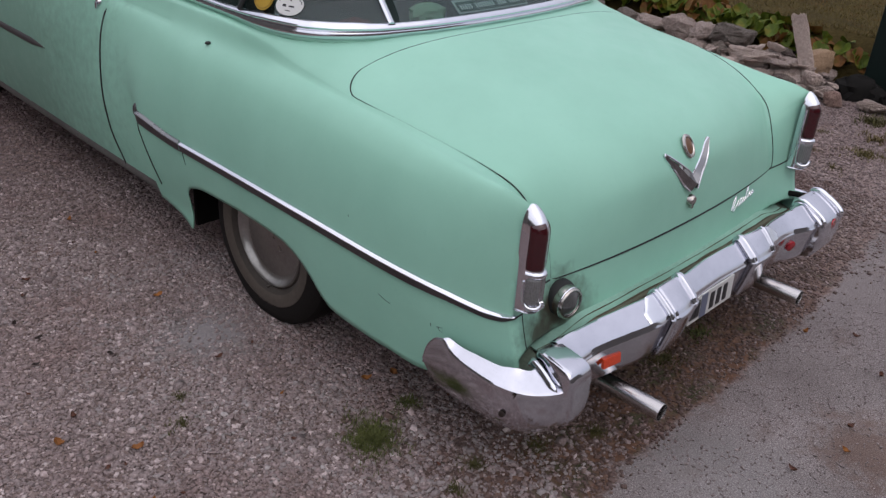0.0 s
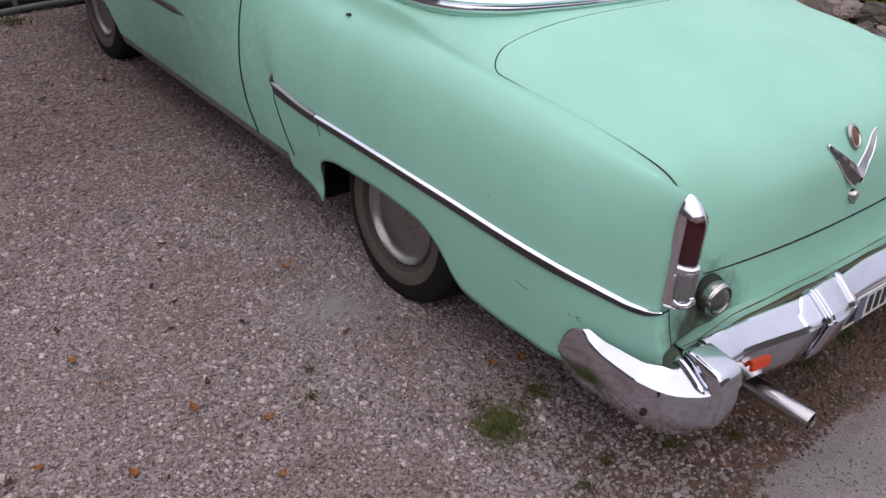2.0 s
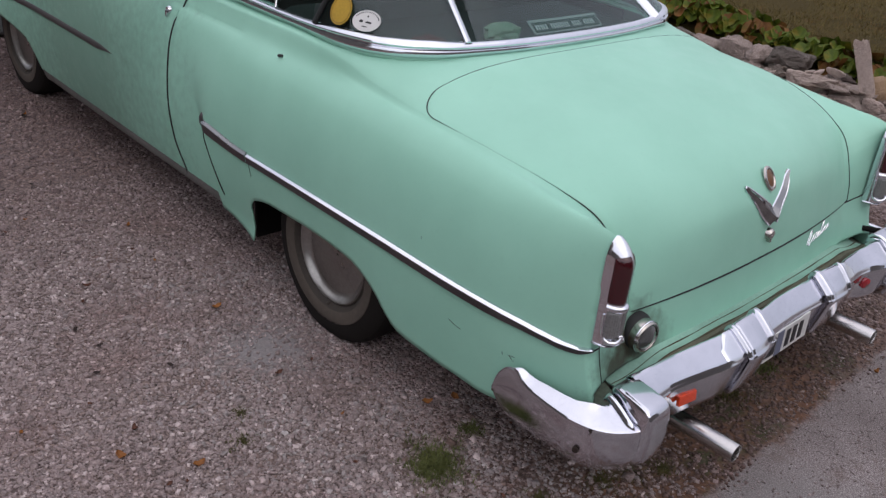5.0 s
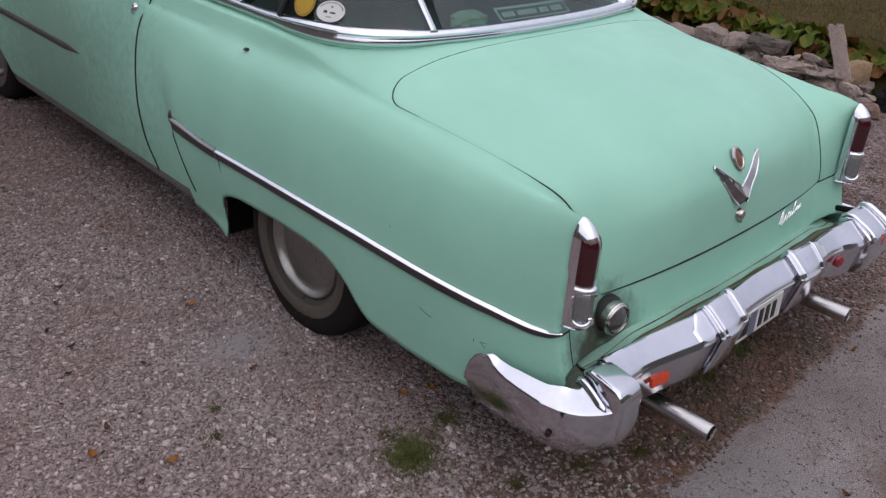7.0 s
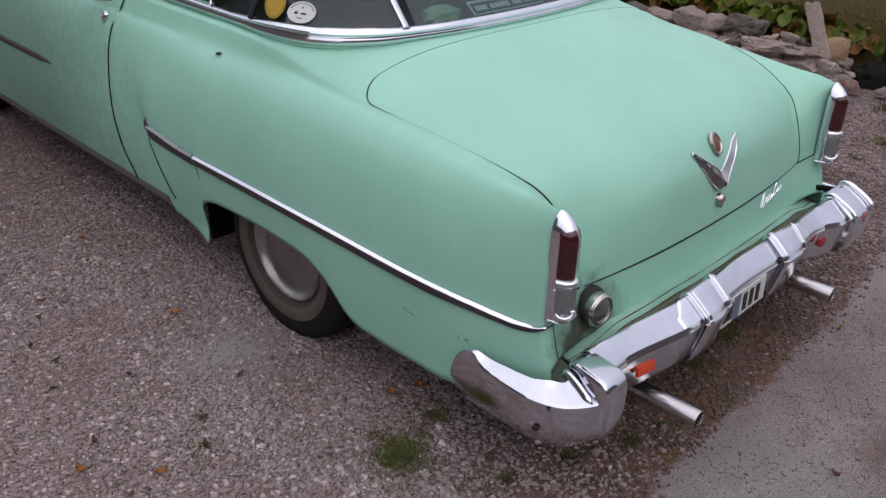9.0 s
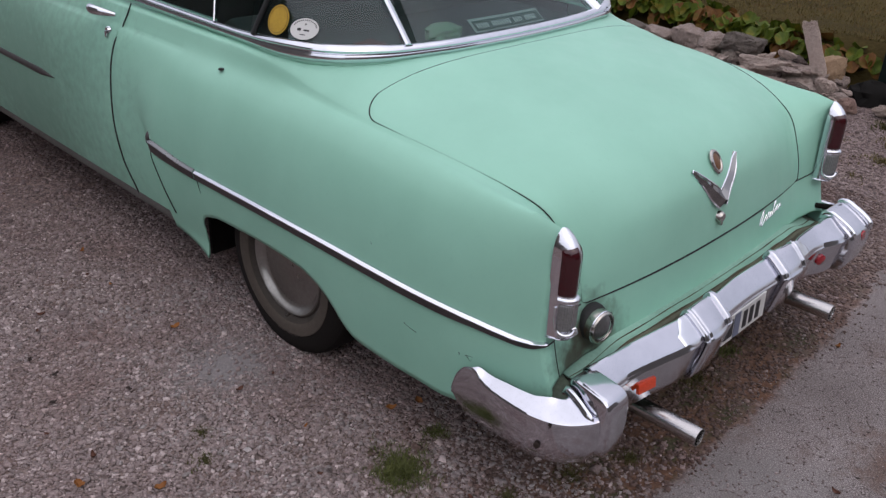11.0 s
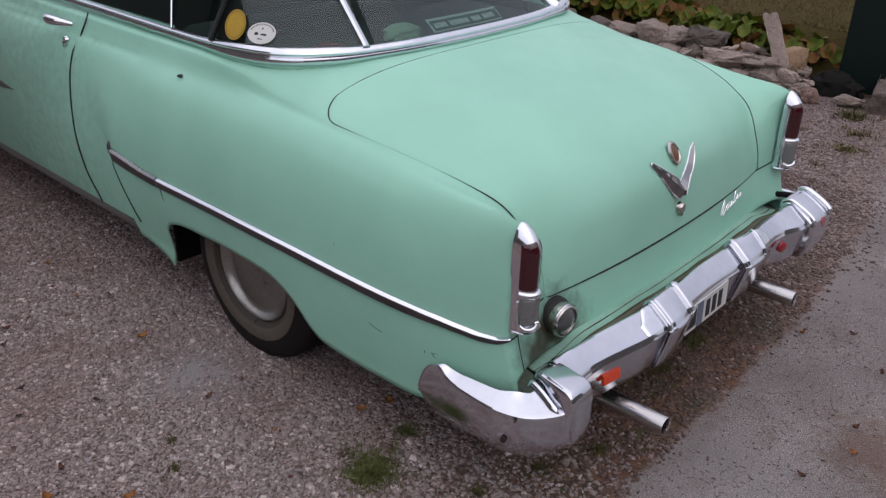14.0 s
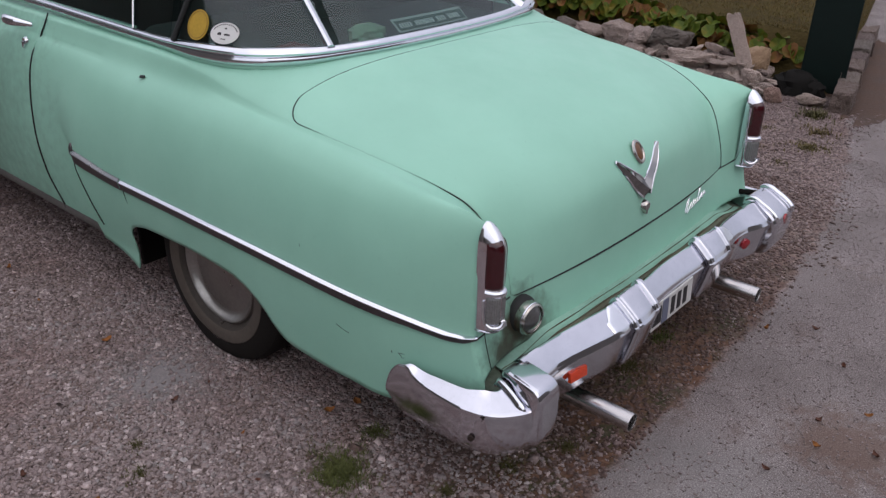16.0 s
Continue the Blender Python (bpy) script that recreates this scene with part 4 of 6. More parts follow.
# inner guards: a block over the bar between two ribs, with a flange lying on the bar's top
def build_guard(sx):
    guard = new("bumper_guard")
    guard.parent = bumper
    tagged(guard, "ribbed chrome bumper guard")
    low = np.interp(np.arange(len(SECTION)), [0, 3, 11, 14, 21, 25], [0.2, 0.9, 1.0, 1.25, 0.9, 0.2])

    def put(name, xs, high, a, b, label):
        g = solid(grid(sheet_over([sx * x for x in xs], [h * low for h in high], a, b)[::sx]), 0.006)
        part(name, g, BRIGHT, guard, label, smooth=40)

    u = np.linspace(0, 1, 26)
    put("block", 0.198 + 0.158 * u, 0.003 + 0.014 * soft(0, 0.10, u) * soft(1, 0.86, u) * (0.8 + 0.2 * np.sin(np.pi * u)), 0, None, "smooth face of the guard")
    for x0, wide, high in ((0.192, 0.040, 0.027), (0.342, 0.024, 0.021)):
        u = np.linspace(0, 1, 14)
        put("rib", x0 + wide * u, 0.010 + (high - 0.010) * soft(0, 0.3, u) * soft(1, 0.7, u), 1, 13, "bright raised rib")
        put("rib_foot", x0 + wide * (0.12 + 0.76 * u), 0.010 + 0.45 * (high - 0.010) * soft(0, 0.25, u) * soft(1, 0.75, u), 12, 23, "lower run of the rib")
    u = np.linspace(0, 1, 20)
    rows = sheet_over([sx * (0.352 + 0.098 * k) for k in u], [0.0042 * soft(1.0, 0.93, k) + 0.0008 for k in u], 3, 13)
    for row, k in zip(rows, u):                     # the flange narrows to a blunt point
        mid = row[6].copy()
        row[:] = mid + (row - mid) * (1 - 0.55 * float(soft(0.45, 1.0, k)))
    part("flange", solid(grid(rows[::sx]), 0.004), OLD_CHROME, guard, "pale worn flange on the bar's top", smooth=40)


# end guards: a raised block whose outer side falls steeply to a thin rib against the wing
def build_end_guard(sx):
    guard = new("bumper_guard")
    guard.parent = bumper
    tagged(guard, "ribbed chrome end guard of the bumper")
    out, up = (0.0, 0.0) if sx < 0 else (-0.012, 0.012)        # the far one is knocked a little outwards

    def smooth_line(k):
        k = np.array(k, float)
        d = np.concatenate([[0], np.cumsum(np.linalg.norm(np.diff(k, axis=0), axis=1))])
        t = np.linspace(0, d[-1], 60)
        return np.stack([spl(d, k[:, i], t) for i in range(k.shape[1])], 1)

    # the ridge, going over the top and down the front; its inner and outer edges; the steep fall of its outer side
    ridge = smooth_line([(-1.066, 0.430), (-1.070, 0.449), (-1.080, 0.4575), (-1.092, 0.4600), (-1.130, 0.4605), (-1.172, 0.4585), (-1.190, 0.4545), (-1.203, 0.4440), (-1.2095, 0.428), (-1.2115, 0.400), (-1.2115, 0.355), (-1.207, 0.310), (-1.196, 0.275), (-1.176, 0.260), (-1.140, 0.254)])
    if sx > 0:
        ridge = smooth_line([(-1.060, 0.432), (-1.066, 0.452), (-1.080, 0.4605), (-1.095, 0.460), (-1.130, 0.446), (-1.165, 0.427), (-1.188, 0.410), (-1.200, 0.395), (-1.205, 0.372), (-1.204, 0.340), (-1.198, 0.305), (-1.186, 0.275), (-1.166, 0.260), (-1.140, 0.254)])
    heart = np.array([-1.085, 0.33])
    inner, outer = ((0.783, 0.800, 0.792), (0.858, 0.886, 0.852)) if sx < 0 else ((0.735, 0.728, 0.735), (0.895, 0.900, 0.890))
    rows = []
    for i, p in enumerate(ridge):
        u = i / (len(ridge) - 1)
        q = (heart - p) / np.linalg.norm(heart - p)
        far = float(np.linalg.norm(heart - p))
        x0, x1 = float(spl([0, 0.40, 1], inner, u)), float(spl([0, 0.42, 1], outer, u))
        wide = float(spl([0, 0.42, 1], [0.005, 0.009, 0.052], u))
        sink = float(spl([0, 0.3, 0.5, 1], [0.060, 0.064, 0.048, 0.030], u))
        ring = [(x0 - 0.006, 0.060), (x0 - 0.004, 0.016), (x0 - 0.002, 0.007), (x0 + 0.003, 0.0015), (x0 + 0.012, 0.0), (x1 - 0.010, 0.0), (x1 - 0.003, 0.0008), (x1, 0.0032),
                (x1 + 0.0015, 0.0075), (x1 + 0.35 * wide, 0.35 * sink), (x1 + 0.70 * wide, 0.70 * sink), (x1 + wide, sink), (x1 + wide + 0.002, sink + 0.02)]
        rows.append([(-x, p[0] + out + q[0] * min(h, 0.8 * far), p[1] + up * (p[1] > 0.3) + q[1] * min(h, 0.8 * far)) for x, h in ring])
    g = solid(grid(rows[::-1]), 0.004)
    part("block", g if sx < 0 else mirrored(g), BRIGHT, guard, "raised block with a steep outer side", smooth=30)
    if sx > 0:
        over = smooth_line([(-1.066, 0.444), (-1.078, 0.462), (-1.098, 0.466), (-1.135, 0.452), (-1.172, 0.433), (-1.198, 0.412), (-1.208, 0.390)]) + [out, up]
        for x, thick in ((0.893, 0.0125), (0.735, 0.0095)):
            part("edge_rib", tube([(x, y, z) for y, z in over], np.interp(np.linspace(0, 1, 60), [0, 0.06, 0.9, 1], [0.5 * thick, thick, thick, 0.4 * thick]), 12, up=(0.0, -0.3, 0.9)), CHROME, guard, "bright rib along the block's edge", smooth=60)
    rib = np.array([(-0.874, -1.060, 0.405), (-0.877, -1.064, 0.422), (-0.884, -1.076, 0.4295), (-0.898, -1.125, 0.4190), (-0.910, -1.164, 0.4060), (-0.911, -1.178, 0.3925), (-0.911, -1.186, 0.370), (-0.906, -1.184, 0.330), (-0.900, -1.178, 0.285)]) - [0.0 if sx < 0 else 0.022, 0, 0]
    rib = smooth_line(rib)
    wide = np.interp(np.linspace(0, 1, 60), [0, 0.05, 0.50, 0.56, 0.60, 1], [0.006, 0.0125, 0.0125, 0.009, 0.004, 0.003])
    g = tube(rib + [0, out, 0], wide, 14, up=(0.35, -0.25, 0.9), flat=0.5)
    part("thin_rib", g if sx < 0 else mirrored(g), CHROME, guard, "bright thin rib", smooth=60)


for sx in (-1, 1):
    build_wing(sx)
    build_guard(sx)
    build_end_guard(sx)
    part("bumper_iron", tube([(sx * 0.66, -0.9, 0.36), (sx * 0.67, -1.06, 0.36)], 0.022, 8), UNDER, bumper)
part("reflector", move(geo_of(box(0, 0, 0, 0.074, 0.012, 0.032, 0.003)), (-0.604, float(spl(*FRONT, -0.604)) + 0.0035, 0.351), pose(0, 0, 0, -9, 0, -8)), ORANGE, bumper, "small orange reflector")
part("reflector", move(lathe([(0.0, -0.006), (0.017, -0.005), (0.021, -0.002), (0.022, 0.010)], 20, "y"), (0.575, float(spl(*FRONT, 0.575)) + 0.004, 0.352), pose(0, 0, 0, 6, 0, -22)), RED_DISC, bumper, "round red reflector")
part("bolt_head", move(lathe([(0.0, -0.003), (0.008, -0.0025), (0.0095, 0.003)], 14, "y"), (-1.0055, -1.080, 0.316), pose(0, 0, 0, 0, 0, -72)), RUST, bumper, "rusty bolt")
part("rust_scar", tube([(-1.0005, -1.105, 0.3975), (-0.9985, -1.112, 0.3925), (-1.0000, -1.108, 0.384)], [0.003, 0.0042, 0.002], 6, flat=0.5), RUST, bumper, "small rusty scar at the crease")
part("end_reflector", move(lathe([(0.0, -0.006), (0.020, -0.005), (0.023, 0.0)], 18, "y"), (0.825, -1.216, 0.392)), RED_DISC, bumper, "round red reflector")

# number plate, its writing as plain bars
tilt = pose(-0.055, -1.1745, 0.360, -3)
plate = part("number_plate", box(0, 0, 0, 0.29, 0.005, 0.092, 0.002), WHITE, bumper, "white number plate with dark bars", smooth=False)
plate.matrix_basis = tilt
part("plate_band", box(-0.055, -0.0035, 0, 0.040, 0.002, 0.085, 0.0006), plain("blue_grey_print", (0.16, 0.18, 0.26), 0.5), plate, smooth=False)
for x in (-0.125, -0.095, 0.0, 0.044, 0.088):
    part("plate_bar", box(x, -0.0035, 0, 0.026, 0.002, 0.062, 0.0006), BLACK, plate, smooth=False)

# ---- exhaust pipes ----
for sx, pipe_x, pipe_z in ((-1, -0.496, 0.188), (1, 0.503, 0.199)):
    ring = [(0.024, -1.05), (0.030, -1.05), (0.030, -1.292), (0.029, -1.296), (0.026, -1.296), (0.025, -1.29), (0.0255, -1.27)]
    pipe = part("exhaust_pipe", move(lathe(ring[1:], 24, "y"), (pipe_x, 0.02 * (sx > 0), pipe_z)), STEEL, car, "bright steel exhaust pipe end")
    part("pipe_bore", move(lathe([(0.0262, -1.2965), (0.0258, -1.25), (0.0, -1.245)], 24, "y"), (pipe_x, 0.02 * (sx > 0), pipe_z)), UNDER, pipe, "sooty bore")
    part("pipe_run", tube([(pipe_x, -1.06, pipe_z + 0.006), (sx * 0.50, -0.8, 0.23), (sx * 0.45, -0.3, 0.26)], 0.022, 10), UNDER, pipe)


# ---- tail lamps ----
def build_tail_lamp(sx):
    lamp = new("tail_lamp")
    lamp.parent = car
    tagged(lamp, "upright tail lamp in a chrome housing")
    cx = 0.852

    def shape(z):
        """Half the width and the depth of the prow at height z: straight sides under a pointed, sloping hood."""
        u = min(1.0, max(0.0, (z - 0.775) / 0.091))
        k = min(1.0, max(0.0, (z - 0.792) / 0.074))
        low = float(soft(0.60, 0.555, z))
        return 0.0345 * max(0.02, 1 - u ** 3.0) ** 0.62, 0.004 + (0.058 - 0.006 * low) * max(0.0, 1 - k ** 1.7) ** 0.80

    def skin(z, phi, proud=0.0):
        """phi: 0 on the ridge, to the right angle at the outboard (plus) or inboard edge."""
        w, d = shape(z)
        c, n = math.cos(phi), math.sin(phi)
        return np.array([sx * (cx + (w * (1.14 if n < 0 else 1.0) + 0.7 * proud) * n), -0.980 - (d + proud) * c, z])

    across = np.linspace(-1, 1, 41) * np.pi / 2
    zz = np.concatenate([np.linspace(0.558, 0.765, 24), np.linspace(0.765, 0.8655, 40)[1:]])
    rows = [[skin(z, f) for f in across] for z in zz]
    rows.insert(0, [np.array([sx * cx + (p[0] - sx * cx) * 0.5, p[1] * 0.5 - 0.491, 0.556]) for p in rows[0]])
    part("housing", grid(np.array(rows)), OLD_CHROME, lamp, "chrome housing with a pointed hood", smooth=50)

    def lens(name, z0, z1, f0, f1, material, label, proud, bulge=0.0, slope=0.0, ribs=0):
        rr = []
        for k in np.linspace(0, 1, 18):
            row = []
            for m in np.linspace(0, 1, 13 + 6 * ribs):
                z = z0 + (z1 - z0) * k - slope * m * k**2
                rim = (1 - abs(2 * m - 1) ** 10) * (1 - abs(2 * k - 1) ** 14)
                rr_ = 0.0007 * math.cos(2 * math.pi * ribs * m) if ribs else 0.0
                row.append(skin(z, f0 + (f1 - f0) * m, -0.003 + (proud + 0.003 + rr_ + bulge * math.sin(math.pi * m)) * rim))
            rr.append(row)
        return part(name, grid(np.array(rr)), material, lamp, label, smooth=60)

    for side in (-1, 1):
        near = side == -sx
        lens("red_lens", 0.684, 0.834, -0.13 * side if near else 0.50 * side, side * (1.20 if sx < 0 else 1.22), RED, "dark red lens", 0.0022, 0.002, 0.012)
        lens("clear_lens", 0.584, 0.668, side * 0.06, side * 1.06, CLEAR, "ribbed clear lens", 0.0035, 0.003, 0.0, 8)
        # a thin ledge between the two lenses
        ledge = [[skin(z, side * f, h) for z, h in ((0.6860, 0.000), (0.6845, 0.0055), (0.6790, 0.0095), (0.6735, 0.0100), (0.6700, 0.0080), (0.6690, 0.0))] for f in np.linspace(0.0, 1.10, 14)]
        part("ledge", grid(ledge), CHROME, lamp, "bright ledge under the red lens", smooth=50)
        # the rim that cups the clear lens, thickening to a lip
        cup = [skin(0.655, side * 1.13, 0.002), skin(0.625, side * 1.12, 0.003), skin(0.600, side * 1.06, 0.004), skin(0.584, side * 0.90, 0.006), skin(0.577, side * 0.62, 0.008), skin(0.578, side * 0.34, 0.010), skin(0.586, side * 0.10, 0.011), skin(0.592, 0.0, 0.010)]
        k = np.linspace(0, 1, len(cup))
        t = np.linspace(0, 1, 36)
        run = np.stack([spl(k, np.array(cup)[:, i], t) for i in range(3)], 1)
        part("cup_rim", tube(run, np.interp(t, [0, 0.3, 0.6, 1], [0.003, 0.004, 0.0068, 0.0085]), 10), CHROME, lamp, "chrome rim round the clear lens", smooth=60)
    foot = [skin(0.560, f, 0.0012) for f in np.linspace(-1.5, 1.5, 25)]
    part("lamp_foot", tube(foot, 0.0026, 8), CHROME, lamp, "thin bright foot edge of the lamp")


build_tail_lamp(-1)
build_tail_lamp(1)

# ---- reversing lamp ----
rev = new("reversing_lamp")
rev.parent = car
tagged(rev, "round reversing lamp in a deep chrome ring")
at = pose(-0.655, -0.985, 0.503, 0, 0, -5)
for name, prof, m, lab in (("lamp_bowl", [(0.058, 0.02), (0.057, 0.004), (0.054, -0.003), (0.049, -0.008)], SEAL, "black rubber gasket"),
                           ("lamp_ring", [(0.0490, 0.0), (0.0500, -0.006), (0.0498, -0.030), (0.0480, -0.0365), (0.0450, -0.0390), (0.0415, -0.0385), (0.0395, -0.034)], DIM_CHROME, "deep chrome ring"),
                           ("ring_bead", [(0.0505, -0.0275), (0.0516, -0.030), (0.0505, -0.0325)], CHROME, "bright bead on the ring"),
                           ("lamp_glass", [(0.0400, -0.033), (0.0365, -0.0365), (0.0260, -0.0425), (0.0140, -0.0480), (0.0040, -0.0515), (0.0, -0.052)], SMOKED, "conical ribbed glass")):
    part(name, lathe(prof, 40, "y"), m, rev, lab).matrix_basis = at


# ---- emblems on the trunk lid ----
def on_tail(x, z, h=0.004):
    """A point of the tail at x and z."""
    vv = np.linspace(LAST - 2, LAST + 5, 700)
    ss = 0.18 + 0.82 * (1 - np.clip(abs(x) / line(LIDLINE, vv)[:, 0], 0, 1))
    p = deck(ss, vv)
    i = int(np.argmin(np.abs(p[:, 2] - z)))
    return np.array([x, p[i, 1] - h, z])


BADGE = make_chrome("emblem_chrome", 0.3, 0.05, (0.29, 0.285, 0.285))
badge = new("emblem")
badge.parent = car
tagged(badge, "chrome winged emblem with an amber medallion")
for sx in (-1, 1):
    foot, tip = on_tail(sx * 0.003, 0.700, 0.006), on_tail(sx * 0.138, 0.818, 0.006)
    way = (tip - foot) / np.linalg.norm(tip - foot)
    rows = []
    for t in np.linspace(0, 1, 12):
        m = foot + (tip - foot) * t
        rear = m - on_tail(m[0], m[2], 0.0)
        face = np.array([0.0, -0.93, 0.37])
        e = np.cross(face, way) * sx
        e *= (1 if e[2] > 0 else -1) * (0.031 * (1 - t) ** 0.7 * (0.80 + 0.20 * min(1.0, 4 * t)) + 0.004) / np.linalg.norm(e)
        back = np.array([0.0, max(0.006, -rear[1] + 0.004), 0.0])
        outer = [m - e + face * 0.003, m - 0.05 * e + face * (0.009 + 0.013 * (1 - t)), m + 0.9 * e + face * 0.003]
        for p, h in zip(outer, (0.004, 0.014, 0.004)):
            p[1] = min(p[1], on_tail(p[0], p[2], h)[1])
        rows.append([outer[0] + back, *outer, outer[2] + back])
    blade = part("wing", grid(rows), BADGE, badge, "chrome wing of the emblem", smooth=8)
    rim = [r[1] for r in rows] + [r[3] for r in rows[::-1]]
    part("rim", tube(rim, 0.0030, 6), CHROME, blade, "bright raised rim")
med = part("medallion", lathe([(0.030, 0.0), (0.0335, -0.006), (0.031, -0.012), (0.026, -0.013), (0.0215, -0.009)], 28, "y"), DIM_CHROME, badge, "chrome ring")
med.matrix_basis = Matrix.Translation(on_tail(0.0, 0.818, 0.004)) @ pose(0, 0, 0, -32) @ Matrix.Diagonal((0.85, 1, 1.25, 1))
part("medallion_face", lathe([(0.0225, -0.010), (0.015, -0.013), (0.0, -0.014)], 28, "y"), plain("amber_enamel", (0.17, 0.075, 0.03), 0.3), med, "amber enamel face")
lock = part("trunk_lock", join(lathe([(0.0, -0.020), (0.014, -0.020), (0.019, -0.013), (0.021, 0.002)], 24, "y"), geo_of(box(0, -0.012, -0.016, 0.012, 0.016, 0.024, 0.004))), DIM_CHROME, car, "chrome key lock of the trunk")
lock.matrix_basis = Matrix.Translation(on_tail(0.0, 0.645, 0.0))
SCRIPT = [(0.0, 0.010), (0.006, 0.046), (0.016, 0.058), (0.020, 0.048), (0.012, 0.006), (0.018, 0.000), (0.032, 0.012), (0.044, 0.030), (0.040, 0.012), (0.048, 0.004), (0.060, 0.018), (0.066, 0.030), (0.060, 0.030), (0.058, 0.008), (0.068, 0.004),
          (0.082, 0.024), (0.080, 0.006), (0.090, 0.004), (0.104, 0.040), (0.108, 0.052), (0.102, 0.050), (0.098, 0.010), (0.106, 0.003), (0.122, 0.020), (0.132, 0.026), (0.126, 0.008), (0.136, 0.003), (0.152, 0.022), (0.150, 0.006), (0.166, 0.008)]
d = np.concatenate([[0], np.cumsum(np.hypot(*np.diff(np.array(SCRIPT), axis=0).T))])
t = np.linspace(0, d[-1], 150)
pts = [on_tail(0.330 + 1.2 * x + 0.35 * z, 0.500 + 0.14 * x + 0.95 * z, 0.006) for x, z in zip(spl(d, np.array(SCRIPT)[:, 0], t), spl(d, np.array(SCRIPT)[:, 1], t))]
part("name_script", tube(pts, 0.0019, 6, up=(0, 1, 0)), CHROME, car, "chrome ornament in flowing strokes")


# ---- apron between tail and bumper, seams and soot ----
APRON = plain("grimy_mint_paint", (0.285, 0.50, 0.395), 0.6, vary=0.22, scale=16, bump=0.12)
LINE_DIRT = plain("brown_line_dirt", (0.085, 0.072, 0.045), 0.95, vary=0.5, scale=50)
xs = np.linspace(-0.79, 0.79, 90)
sink = lambda x: 0.034 * float(soft(0.56, 0.76, abs(x)))
bow = lambda x: 0.022 * (1 - (x / 0.8) ** 2)
fold = lambda x, a, z: (x, a - bow(x), z - sink(x))
part("apron", solid(grid([[fold(x, -0.975, 0.440), fold(x, -1.005, 0.430), fold(x, -1.030, 0.4322), fold(x, -1.044, 0.4355)] for x in xs]), 0.004), APRON, car, "mint green apron above the bumper")
part("apron_lip", solid(grid([[fold(x, -1.044, 0.4350), fold(x, -1.066, 0.444), (x, -1.088 - 0.7 * bow(x), 0.41 - sink(x))] for x in xs]), 0.004), GRIMY, car, "grimy brown lip of the apron")
for y0, z0, rad, seed in ((-1.045, 0.4365, 0.0034, 1.0), (-1.016, 0.4325, 0.0016, 9.0)):
    wide = [rad * max(0.15, 0.9 + 1.5 * noise.noise((7 * x, seed, 0.0))) for x in xs]
    part("apron_dirt", tube([fold(x, y0 + 0.004 * noise.noise((5 * x, 2.0, seed)), z0 - 0.0008) for x in xs], wide, 6), LINE_DIRT, car, "line of brown dirt on the apron")
for sx in (-1, 1):
    rows = []
    for w in np.linspace(0, 1.05, 14):
        c, k = math.cos(w), math.sin(w)
        rows.append([(sx * (0.79 + r * k), -0.890 - q * c, z) for r, q, z in ((0.066, 0.080, 0.408), (0.085, 0.100, 0.388), (0.110, 0.135, 0.376), (0.135, 0.180, 0.360))])
    g = grid(rows)
    part("apron_corner", solid(g if sx < 0 else (g[0], [f[::-1] for f in g[1]]), 0.003), CORNER, car, "dirty filler behind the bumper corner")
for sx in (-1, 1):
    run = [lifted(np.array(s), np.array(LAST + 2.95), 0.0008) * [-sx, 1, 1] for s in np.linspace(0.02, S0 - 0.005, 12)]
    part("panel_seam", tube(run, 0.0025, 6), SEAL, car, "thin seam under the tail lamp")
part("bumper_arm", tube([(0.84, -0.98, 0.44), (0.88, -1.10, 0.45)], 0.012, 8), UNDER, bumper, "black bumper arm")

part("corner_seam", tube([lifted(np.array(0.045), np.array(v), 0.0006) for v in np.linspace(LAST + 3.25, LAST + 4.95, 14)], 0.0014, 6), SEAL, car, "thin dark seam at the body's corner")

# dirty strip along the sill
ys = np.linspace(0.80, 2.75, 80)
for sx in (-1, 1):
    rows = []
    for y in ys:
        c = line(CROWN, v_at(y))
        rows.append([(sx * (float(flank(y, float(bottom(y)) + k, c[0], c[2])) + o), y, float(bottom(y)) + k) for k, o in ((-0.014, -0.02), (-0.012, 0.0), (-0.004, 0.004), (0.022, 0.004), (0.028, 0.001))])
    g = grid(rows)
    part("sill_strip", g if sx < 0 else (g[0], [f[::-1] for f in g[1]]), plain("dirty_sill", (0.17, 0.165, 0.155), 0.6, metallic=0.3, vary=0.45, scale=14) if sx < 0 else bpy.data.materials["dirty_sill"], car, "dull dirty strip along the sill", smooth=50)

# scratches in the paint of the rear fender
SCRATCH = plain("scratch", (0.10, 0.15, 0.12), 0.8)


def side_point(y, z, lift=0.0012):
    c = line(CROWN, v_at(y))
    return (-(float(flank(y, z, c[0], c[2])) + lift), y, z)


for name, run in (("scratch", [(-0.560, 0.446), (-0.585, 0.436), (-0.607, 0.432)]), ("scratch", [(-0.775, 0.425), (-0.800, 0.428)]), ("scratch", [(-0.780, 0.424), (-0.790, 0.412)]),
                  ("scratch", [(-0.800, 0.427), (-0.792, 0.411)]), ("scratch", [(-0.755, 0.428), (-0.757, 0.418)]), ("scratch", [(-0.42, 0.66), (-0.422, 0.652)])):
    part(name, tube([side_point(y, z) for y, z in run], 0.0012, 5, flat=0.5), SCRATCH, car, "thin dark scratch in the paint")

